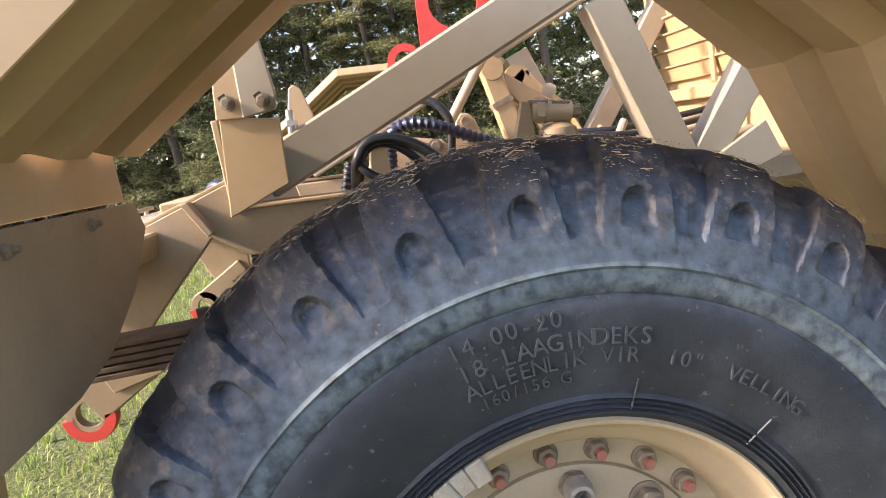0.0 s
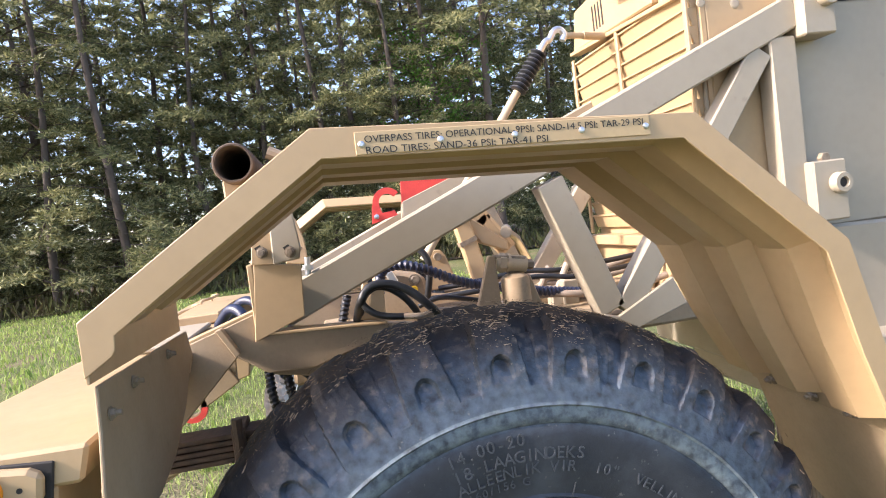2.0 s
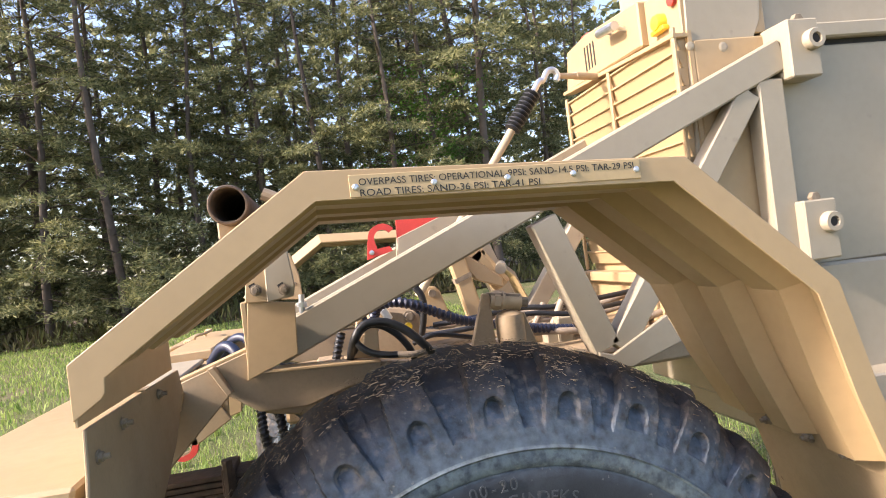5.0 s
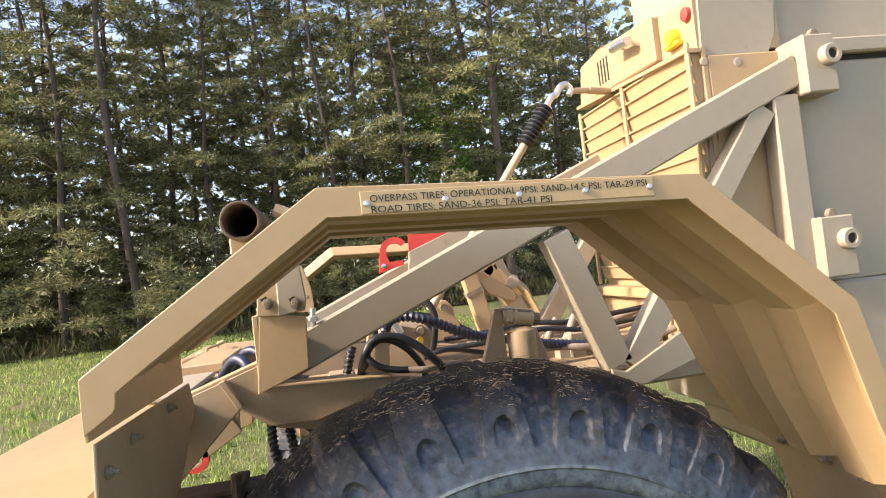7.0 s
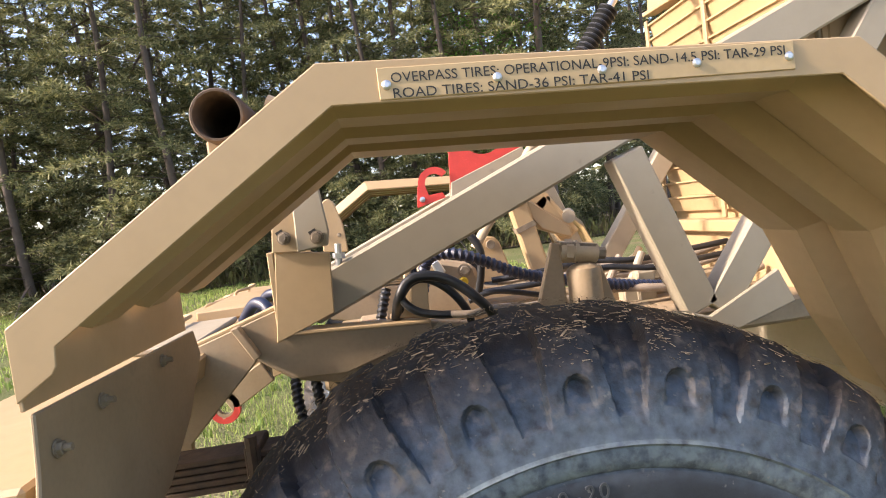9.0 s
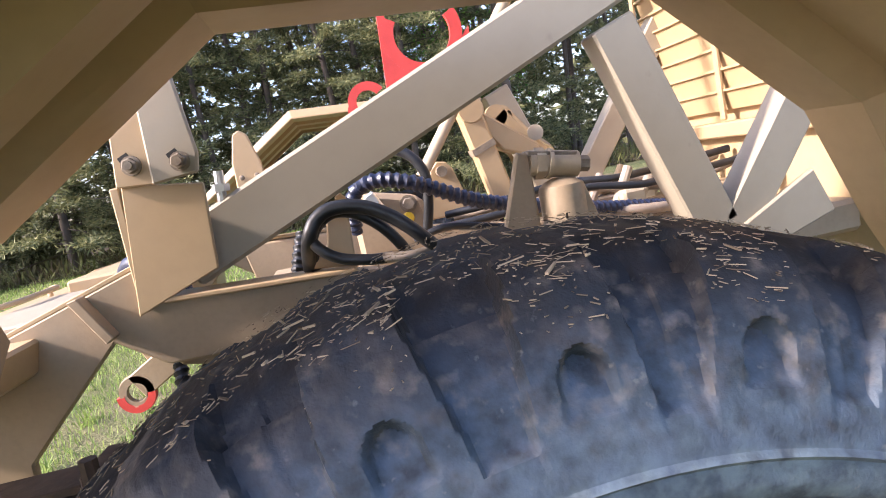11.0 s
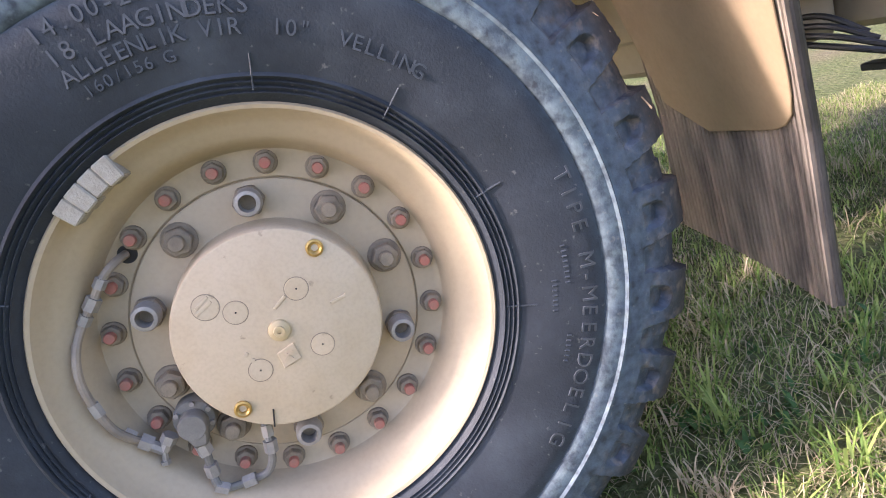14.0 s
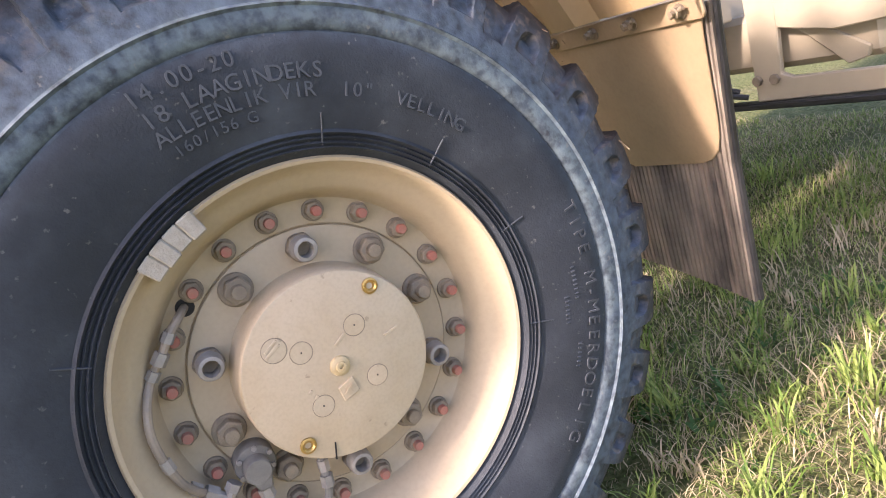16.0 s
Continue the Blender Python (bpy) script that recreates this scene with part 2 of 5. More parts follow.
def leaf_material(name, a, c, rough=0.6, trans=0.35):
    """Thin leaves or blades: two colours by piece, some light coming through."""
    m = bpy.data.materials.new(name)
    m.use_nodes = True
    nt, b = m.node_tree, m.node_tree.nodes["Principled BSDF"]
    N, L = nt.nodes.new, nt.links.new
    x = N("ShaderNodeMix")
    x.data_type = "RGBA"
    x.inputs[6].default_value, x.inputs[7].default_value = (*a, 1), (*c, 1)
    L(N("ShaderNodeNewGeometry").outputs["Random Per Island"], x.inputs[0])
    L(x.outputs[2], b.inputs["Base Color"])
    b.inputs["Roughness"].default_value = rough
    b.inputs["Specular IOR Level"].default_value = 0.25
    t = N("ShaderNodeBsdfTranslucent")
    L(x.outputs[2], t.inputs["Color"])
    mx = N("ShaderNodeMixShader")
    mx.inputs["Fac"].default_value = trans
    L(b.outputs["BSDF"], mx.inputs[1]), L(t.outputs["BSDF"], mx.inputs[2])
    L(mx.outputs["Shader"], nt.nodes["Material Output"].inputs["Surface"])
    return m


MEADOW = grass_material()
BLADE = leaf_material("grass_blade", (0.11, 0.19, 0.035), (0.35, 0.41, 0.12))
WEED = leaf_material("weed_leaf", (0.05, 0.11, 0.03), (0.10, 0.19, 0.06))
DRY = leaf_material("dry_grass", (0.38, 0.30, 0.18), (0.60, 0.50, 0.33))
NEEDLE = leaf_material("pine_needle", (0.05, 0.068, 0.03), (0.30, 0.29, 0.13), 0.6, 0.3)
LEAF = leaf_material("broad_leaf", (0.06, 0.14, 0.02), (0.13, 0.24, 0.04))
BARK = material("bark", (0.125, 0.095, 0.075), 0.9, dark=(0.085, 0.065, 0.05), scale=5.0, amount=0.9, fine=0.5, bump=0.9, bump_scale=25, rand=0.2)
LITTER = material("forest_floor", (0.10, 0.065, 0.04), 0.95, dark=(0.05, 0.04, 0.02), scale=2.0, amount=0.9, fine=0.5, bump=0.6, bump_scale=20)


def sheet(name, verts, faces, mat, kind="structure", label="", category=""):
    me = bpy.data.meshes.new(name)
    me.from_pydata(verts, [], faces)
    me.materials.append(mat)
    return tagged(new(name, me), label, category, kind=kind)


WOOD_Y = 21.0     # where the meadow ends
def ground_height(x, y):
    far = max(0.0, y - 4)
    return 0.02 * noise.noise((x * 0.4, y * 0.4, 0)) * min(1, max(0, abs(x) + abs(y) - 1) / 3) + 0.0 * far


def build_ground():
    xs = sorted({-3000, -800, -200, -80, 80, 200, 800, 3000, *range(-50, 51, 5), *[i * 0.5 for i in range(-12, 13)]})
    ys = sorted({-3000, -800, -200, -60, -20, 60, 200, 800, 3000, *range(-15, 50, 5), *[i * 0.5 for i in range(-8, 13)]})
    verts = [(x, y, ground_height(x, y)) for y in ys for x in xs]
    n = len(xs)
    faces = [(j * n + i, j * n + i + 1, (j + 1) * n + i + 1, (j + 1) * n + i) for j in range(len(ys) - 1) for i in range(n - 1)]
    sheet("ground", verts, faces, MEADOW, "structure", "rough green meadow with dry patches, running to the woods", "ground")


build_ground()


def blades(name, count, area, height, width, mat, rng, lean=0.5, label=""):
    """Grass: bent blades of two quads' length, many in one mesh."""
    x0, x1, y0, y1 = area
    verts, faces = [], []
    for _ in range(count):
        x, y = rng.uniform(x0, x1), rng.uniform(y0, y1)
        if noise.noise((x * 2.3, y * 2.3, 5)) < rng.uniform(-0.75, 0.15):
            continue
        h = height * rng.uniform(0.35, 1.0) * (1 + 0.5 * noise.noise((x * 1.5, y * 1.5, 9)))
        w = width * rng.uniform(0.6, 1.2)
        a = rng.uniform(0, 2 * math.pi)
        dx, dy = math.cos(a), math.sin(a)
        l = lean * rng.uniform(0.2, 1.3) * h
        b = len(verts)
        z = ground_height(x, y) - 0.004
        sx, sy = -dy * w / 2, dx * w / 2
        verts += [(x - sx, y - sy, z), (x + sx, y + sy, z), (x + dx * l * 0.35 + sx * 0.8, y + dy * l * 0.35 + sy * 0.8, z + h * 0.6), (x + dx * l * 0.35 - sx * 0.8, y + dy * l * 0.35 - sy * 0.8, z + h * 0.6),
                  (x + dx * l, y + dy * l, z + h * (0.95 - 0.2 * rng.random()))]
        faces += [(b, b + 1, b + 2, b + 3), (b + 3, b + 2, b + 4)]
    return sheet(name, verts, faces, mat, "stuff", label, "grass")


rng = random.Random(11)
blades("grass", 46000, (0.2, 3.4, -0.7, 2.6), 0.050, 0.0036, BLADE, rng, 1.0, "short green meadow grass in uneven tufts")
blades("grass", 52000, (0.2, 3.4, -0.7, 2.6), 0.045, 0.0028, DRY, rng, 1.8, "dry straw-coloured grass lying between green blades")
blades("grass", 36000, (-3.5, 2.6, 0.6, 7.5), 0.09, 0.007, BLADE, rng, 0.7, "short green meadow grass in uneven tufts")
blades("grass", 42000, (-15.0, 3.0, 7.0, 22.0), 0.13, 0.022, BLADE, rng, 0.7, "distant meadow grass before the woods")


def pine_meshes(seed, height, crown_from, spread, sprays, twigs=0):
    """Trunk with limbs; along the limbs hang flat sprays of needles, uneven and with gaps."""
    r = random.Random(seed)
    tv, tf = [], []
    pts = [Vector((0.22 * math.sin(k * 0.8 + seed), 0.22 * math.cos(k * 0.7 + seed), height * k / 9 - 0.15)) for k in range(10)]
    rad = [0.14 * (1 - 0.09 * k) for k in range(10)]

    def limb(path, radii, seg):
        prev = None
        for p, rr in zip(path, radii):
            ring = list(range(len(tv), len(tv) + seg))
            tv.extend(p + Vector((math.cos(2 * math.pi * k / seg) * rr, math.sin(2 * math.pi * k / seg) * rr, 0.3 * rr * math.sin(k * 2.2))) for k in range(seg))
            if prev:
                tf.extend((prev[k], prev[(k + 1) % seg], ring[(k + 1) % seg], ring[k]) for k in range(seg))
            prev = ring
    limb(pts, rad, 9)
    verts, faces = [], []

    def needle(o, a, w):
        s = a.cross(Vector((r.gauss(0, 1), r.gauss(0, 1), r.gauss(0, 1)))).normalized() * w
        b = len(verts)
        verts.extend((o - s * 0.5, o + a * 0.6 - s, o + a, o + a * 0.6 + s))
        faces.append((b, b + 1, b + 2, b + 3))
    n_limb = int(height * 4.4)
    for i in range(n_limb):
        f = (i / n_limb) ** 1.25
        z = height * (crown_from + (1 - crown_from) * f)
        k = min(8, int(z / height * 9))
        base = pts[k].lerp(pts[k + 1], z / height * 9 - k)
        a = i * 2.4 + r.uniform(-0.7, 0.7)
        ln = spread * (1 - 0.60 * f) * r.uniform(0.45, 1.2) + 0.35
        d = Vector((math.cos(a), math.sin(a), r.uniform(-0.15, 0.40)))
        bend = Vector((r.gauss(0, 0.12), r.gauss(0, 0.12), -0.26)) * ln
        at = lambda t: base + d * ln * t + bend * t * t
        limb([at(t) for t in (0, 0.35, 0.7, 1)], [0.02 + 0.011 * ln, 0.014 + 0.007 * ln, 0.011, 0.004], 4)
        if r.random() < twigs:
            continue
        flat = d.cross(Vector((0, 0, 1))).normalized()
        for _ in range(int(sprays * ln)):
            t = r.uniform(0.2, 1.0) ** 0.8
            side = r.gauss(0, 0.33)
            out = (d * r.uniform(0.3, 1.0) + flat * math.copysign(abs(side) + 0.15, side) * 1.6 + Vector((0, 0, r.uniform(-0.45, 0.12)))).normalized()
            o = at(t)
            run = r.uniform(0.30, 0.80) * (1.25 - 0.5 * t) * (0.6 + 0.4 * min(1, ln / 2))
            for j in range(15):
                p = o + out * run * (j + 0.5) / 15 + Vector((0, 0, -0.10 * run * (j / 15) ** 2))
                q = (out * 0.6 + flat * r.gauss(0, 0.6) + Vector((r.gauss(0, 0.35), r.gauss(0, 0.35), r.gauss(0.05, 0.40)))).normalized()
                needle(p, q * r.uniform(0.11, 0.27), r.uniform(0.011, 0.024))
    out = []
    for nm, vv, ff, mt in (("trunk", tv, tf, BARK), ("crown", verts, faces, NEEDLE)):
        me = bpy.data.meshes.new(nm)
        me.from_pydata(vv, [], ff)
        me.materials.append(mt)
        out.append(me)
    out[0].polygons.foreach_set("use_smooth", [True] * len(out[0].polygons))
    return out


def pine(meshes, at, turn, scale, label):
    t = empty("pine_tree", at)
    t.rotation_euler = (0, 0, turn)
    t.scale = (scale, scale, scale)
    for name, me in zip(("trunk", "crown"), meshes):
        ob = new(name, me)
        ob.parent = t
    return tagged(t, label, "tree", "pines at the edge of the meadow")


KINDS = [pine_meshes(3, 17.0, 0.03, 3.5, 12, 0.06), pine_meshes(8, 18.0, 0.05, 3.2, 12, 0.08), pine_meshes(21, 16.5, 0.02, 3.8, 12, 0.05), pine_meshes(5, 19.0, 0.34, 2.7, 10, 0.3)]


def tufts(count, area, height, width, per, mat, seed, label):
    """Single stronger clumps of grass, each a fan of long bent blades."""
    r = random.Random(seed)
    verts, faces = [], []
    for _ in range(count):
        cx, cy = r.uniform(area[0], area[1]), r.uniform(area[2], area[3])
        big = r.uniform(0.5, 1.2)
        for _ in range(r.randrange(per // 2, per)):
            a = r.uniform(0, 2 * math.pi)
            x, y = cx + r.gauss(0, 0.022 * big), cy + r.gauss(0, 0.022 * big)
            h, l, w = height * big * r.uniform(0.5, 1.1), height * big * r.uniform(0.15, 0.8), width * r.uniform(0.6, 1.3)
            dx, dy = math.cos(a), math.sin(a)
            sx, sy = -dy * w / 2, dx * w / 2
            z = ground_height(x, y) - 0.005
            b = len(verts)
            for t, k in ((0, 0.9), (0.4, 1.0), (0.75, 0.8)):
                px, py, pz = x + dx * l * t * t, y + dy * l * t * t, z + h * t
                verts += [(px - sx * k, py - sy * k, pz), (px + sx * k, py + sy * k, pz)]
            verts.append((x + dx * l, y + dy * l, z + h * r.uniform(0.75, 1.0)))
            faces += [(b, b + 1, b + 3, b + 2), (b + 2, b + 3, b + 5, b + 4), (b + 4, b + 5, b + 6)]
    return sheet("grass_tufts", verts, faces, mat, "stuff", label, "grass")


tufts(110, (0.45, 2.4, -0.55, 0.7), 0.12, 0.0055, 26, BLADE, 51, "taller green grass tufts beside the wheel")
tufts(190, (0.45, 2.6, -0.5, 2.2), 0.10, 0.0045, 18, DRY, 52, "dry straw tufts among the grass")
tufts(260, (-4.0, 2.6, 1.0, 7.0), 0.14, 0.009, 22, BLADE, 53, "taller green grass tufts on the meadow")
tufts(45, (0.45, 1.7, -0.5, 0.5), 0.055, 0.016, 8, WEED, 54, "broad-leaved weeds low in the grass")
rng = random.Random(4)
for row, (y0, x0, step, n) in enumerate(((WOOD_Y + 1.5, -21, 2.3, 12), (WOOD_Y + 4.6, -24, 2.6, 15), (WOOD_Y + 9.0, -27, 2.9, 15))):
    for i in range(n):
        x = x0 + i * step + rng.uniform(-0.8, 0.8)
        pine(KINDS[rng.randrange(3) if row == 0 else rng.randrange(4)], (x, y0 + rng.uniform(-1.2, 1.2), 0), rng.uniform(0, 6.3), rng.uniform(0.85, 1.15),
             "tall pine with drooping yellow-green needles at the meadow's edge" if row == 0 else "tall slim pine deeper in the dark woods")
pine(KINDS[3], (6.3, WOOD_Y + 0.6, 0), 1.0, 1.25, "tall bare-stemmed pine with dead lower limbs at the meadow's edge")


def sapling():
    """A young leafy tree among the pines."""
    r = random.Random(17)
    t = tagged(empty("sapling", (4.3, WOOD_Y + 1.2, 0)), "young broad-leaved tree with fresh green leaves among pines", "tree")
    tv = merge(*[rod((0, 0, 1.1 * k), (0.1 * math.sin(k), 0.1, 1.1 * k + 1.15), 0.06 - 0.007 * k, 7) for k in range(7)])
    tr = part("trunk", tv, BARK)
    tr.parent = t
    verts, faces = [], []
    for _ in range(240):
        c = Vector((r.gauss(0, 1.0), r.gauss(0, 0.8), r.uniform(2.6, 8.4)))
        for _ in range(14):
            o = c + Vector((r.gauss(0, 0.22), r.gauss(0, 0.22), r.gauss(0, 0.18)))
            a = Vector((r.gauss(0, 1), r.gauss(0, 1), r.gauss(-0.4, 0.6))).normalized() * r.uniform(0.09, 0.17)
            s = a.cross(Vector((r.gauss(0, 1), r.gauss(0, 1), r.gauss(0, 1)))).normalized() * r.uniform(0.03, 0.05)
            b = len(verts)
            verts.extend((o, o + a * 0.5 - s, o + a, o + a * 0.5 + s))
            faces.append((b, b + 1, b + 2, b + 3))
    me = bpy.data.meshes.new("crown")
    me.from_pydata(verts, [], faces)
    me.materials.append(LEAF)
    cr = new("crown", me)
    cr.parent = t


sapling()


def undergrowth():
    """Dry twigs, brambles and low leaves along the foot of the woods."""
    r = random.Random(23)
    verts, faces = [], []
    for _ in range(9000):
        x, y = r.uniform(-24, 12), WOOD_Y + abs(r.gauss(0, 2.6)) - 0.8
        h = r.uniform(0.15, 1.0) * (0.4 + 0.6 * min(1, max(0.1, (y - WOOD_Y + 1.2) / 1.6)))
        a = Vector((r.gauss(0, 0.45), r.gauss(0, 0.45), 1)).normalized() * h
        s = Vector((r.gauss(0, 1), r.gauss(0, 1), 0)).normalized() * r.uniform(0.008, 0.03)
        o = Vector((x, y, -0.02))
        b = len(verts)
        verts.extend((o - s, o + a * 0.6 - s * 1.4, o + a, o + a * 0.6 + s * 1.4))
        faces.append((b, b + 1, b + 2, b + 3))
    sheet("undergrowth", verts, faces, BRUSH, "stuff", "tangled dry brush at the foot of the pines", "brush")
    verts, faces = [], []
    for j in range(3):
        for i in range(41):
            verts.append((-90 + i * 4.5, WOOD_Y - 0.6 + 0.7 * noise.noise((i * 0.7, j, 2)) if j == 0 else WOOD_Y + 3 + j * 30, 0.05 + 0.1 * (j > 0)))
    faces = [(j * 41 + i, j * 41 + i + 1, (j + 1) * 41 + i + 1, (j + 1) * 41 + i) for j in range(2) for i in range(40)]
    sheet("forest_floor", verts, faces, LITTER, "structure", "brown needle litter under the pines", "forest floor")


BRUSH = leaf_material("dry_brush", (0.10, 0.075, 0.045), (0.13, 0.14, 0.04), 0.8, 0.2)
undergrowth()


def far_woods():
    """A ragged dark band of distant trees, far behind the first rows."""
    r = random.Random(41)
    verts, faces = [], []
    for _ in range(36000):
        x, y, z = r.uniform(-60, 45), r.uniform(WOOD_Y + 16, WOOD_Y + 30), r.uniform(0, 1) ** 1.1 * 19
        o = Vector((x, y, z))
        a = Vector((r.gauss(0, 1), r.gauss(0, 0.5), r.gauss(-0.2, 0.7))).normalized() * r.uniform(0.4, 1.0)
        s = a.cross(Vector((r.gauss(0, 1), r.gauss(0, 1), r.gauss(0, 1)))).normalized() * r.uniform(0.12, 0.28)
        b = len(verts)
        verts.extend((o - s * 0.5, o + a * 0.6 - s, o + a, o + a * 0.6 + s))
        faces.append((b, b + 1, b + 2, b + 3))
    sheet("far_woods", verts, faces, NEEDLE, "stuff", "dark far woods behind the first pines", "woods")


far_woods()

# ---------- the vehicle ----------
truck = tagged(empty("armoured_truck", (0, 0.9, 0)), "tan military truck with strutted front, parked on meadow grass", "truck")
HUB_Z = 0.59
wheel = part("wheel", lathe([(0.05, 0.13), (0.05, 0.30), (0.12, 0.32), (0.12, 0.36), (0.09, 0.36)], (0, 0, HUB_Z), 24), DUSTY_STEEL, truck, "large off-road wheel with tan rim and muddy black tyre", True)

SIDE = [(0.304, 0.066), (0.306, 0.040), (0.314, 0.024), (0.322, 0.017), (0.3245, 0.012), (0.327, 0.017), (0.331, 0.012), (0.334, 0.017), (0.338, 0.0115), (0.341, 0.016), (0.345, 0.009), (0.350, 0.0125),
        (0.365, 0.008), (0.39, 0.002), (0.42, -0.003), (0.45, -0.005), (0.474, -0.005), (0.478, -0.002), (0.482, -0.006), (0.495, -0.008), (0.508, -0.007), (0.512, -0.011), (0.516, -0.006), (0.530, -0.003), (0.545, 0.001)]


def side_y(r):
    for (r0, y0), (r1, y1) in zip(SIDE, SIDE[1:]):
        if r0 <= r <= r1:
            return y0 + (y1 - y0) * (r - r0) / (r1 - r0)
    return 0.0


CROWN = 0.011


def build_tyre():
    """Carcass with moulded rings, and shoulder blocks with wedge grooves between and an arched scoop on each."""
    lugs, per = 27, 48
    seg = lugs * per
    shoulder = [(0.553, 0.003), (0.562, 0.006), (0.572, 0.009), (0.582, 0.012), (0.590, 0.015), (0.597, 0.018), (0.604, 0.0215), (0.614, 0.028), (0.625, 0.037), (0.635, 0.048), (0.641, 0.059)]
    tread = [(0.646, 0.078), (0.649, 0.10), (0.650, 0.125), (0.651, 0.15), (0.652, 0.175)]
    fine = [shoulder[0]]
    for (r0, y0), (r1, y1) in zip(shoulder, shoulder[1:]):
        fine += [(r0 + (r1 - r0) * k / 5, y0 + (y1 - y0) * k / 5) for k in (1, 2, 3, 4, 5)]
    half = SIDE + [(r + CROWN * min(1, (r - 0.553) / 0.08), y) for r, y in fine + tread]
    prof = half + [(r, 0.37 - y) for r, y in reversed(half)]
    rng = random.Random(2)
    verts, faces = [], []
    n = len(prof)
    first = len(SIDE)
    jit = [(rng.uniform(-0.02, 0.02), rng.uniform(-0.02, 0.02), rng.uniform(0.85, 1.1)) for _ in range(lugs)]
    for i in range(seg):
        lug = i // per
        u = (i % per + 0.5) / per - 0.5          # 0 at the middle of a block
        a0 = radians(76.6) + 2 * math.pi * (lug + 0.5) / lugs - math.pi / lugs
        for j, (r, y) in enumerate(prof):
            mirrored = j >= n // 2
            jj = n - 1 - j if mirrored else j
            # grooves run aslant across the tread
            skew = 0.0
            yy = y if not mirrored else 0.37 - y
            if yy > 0.063:
                skew = 0.10 * (yy - 0.063) / 0.11
            ju, jv, jd = jit[lug]
            d, lift = 0.0, 0.0
            if jj >= first:
                k = (r - 0.553) / (0.652 - 0.553)
                k = min(max(k, 0), 1)
                uu = u if not mirrored else -u
                su = (uu + skew * (1 if not mirrored else 1) + 0.5) % 1 - 0.5
                half_w = 0.34 - 0.10 * k + ju * 0.5          # half width of the block
                dist = abs(su) - half_w
                if dist > 0:
                    ramp_in = min(1, dist / 0.026)
                    d = ramp_in * (0.009 + 0.024 * k) * jd * (1 if yy < 0.064 else max(0.12, 1 - (yy - 0.064) / 0.07))
                elif 0.552 < r < 0.606 and yy < 0.06:
                    hw = 0.175 - 0.045 * (r - 0.556) / 0.046
                    if r > 0.583:
                        hw = hw * math.sqrt(max(0.0, 1 - ((r - 0.583) / 0.019) ** 2))
                    edge = min(1.0, max(0.0, (hw - abs(su)) / 0.045))
                    foot = min(1.0, max(0.0, (r - 0.555) / 0.003))
                    d = edge * foot * (0.003 + 0.023 * (r - 0.556) / 0.046)
                if jj >= first + 40 and dist <= 0:
                    lift = 0.002 * noise.noise((math.cos(a0 + u) * 30, math.sin(a0 + u) * 30, y * 30))
            ang = a0 + u * 2 * math.pi / lugs
            # push in along the local normal
            t = min(1, max(0, (r - 0.545) / 0.10))
            nr, ny = math.sin(t * math.pi / 2) if yy > 0.05 else t * 0.6, (1 - t * 0.6) if yy < 0.064 else 0.0
            ny = -ny if mirrored else ny
            rr = r - d * max(nr, 0.15) + lift
            verts.append((math.cos(ang) * rr, y + d * ny * 0.9, HUB_Z + math.sin(ang) * rr))
    for i in range(seg):
        i2 = (i + 1) % seg
        for j in range(n - 1):
            faces.append((i * n + j, i2 * n + j, i2 * n + j + 1, i * n + j + 1))
    me = bpy.data.meshes.new("tyre")
    me.from_pydata(verts, [], faces)
    me.materials.append(TYRE)
    me.polygons.foreach_set("use_smooth", [True] * len(me.polygons))
    me.set_sharp_from_angle(angle=radians(38))
    ob = new("tyre", me)
    ob.parent = wheel
    ob.matrix_parent_inverse = world_of(wheel).inverted()
    ob["label"] = "black cross-ply tyre with scuffed shoulder blocks and painted-in bluish sheen"


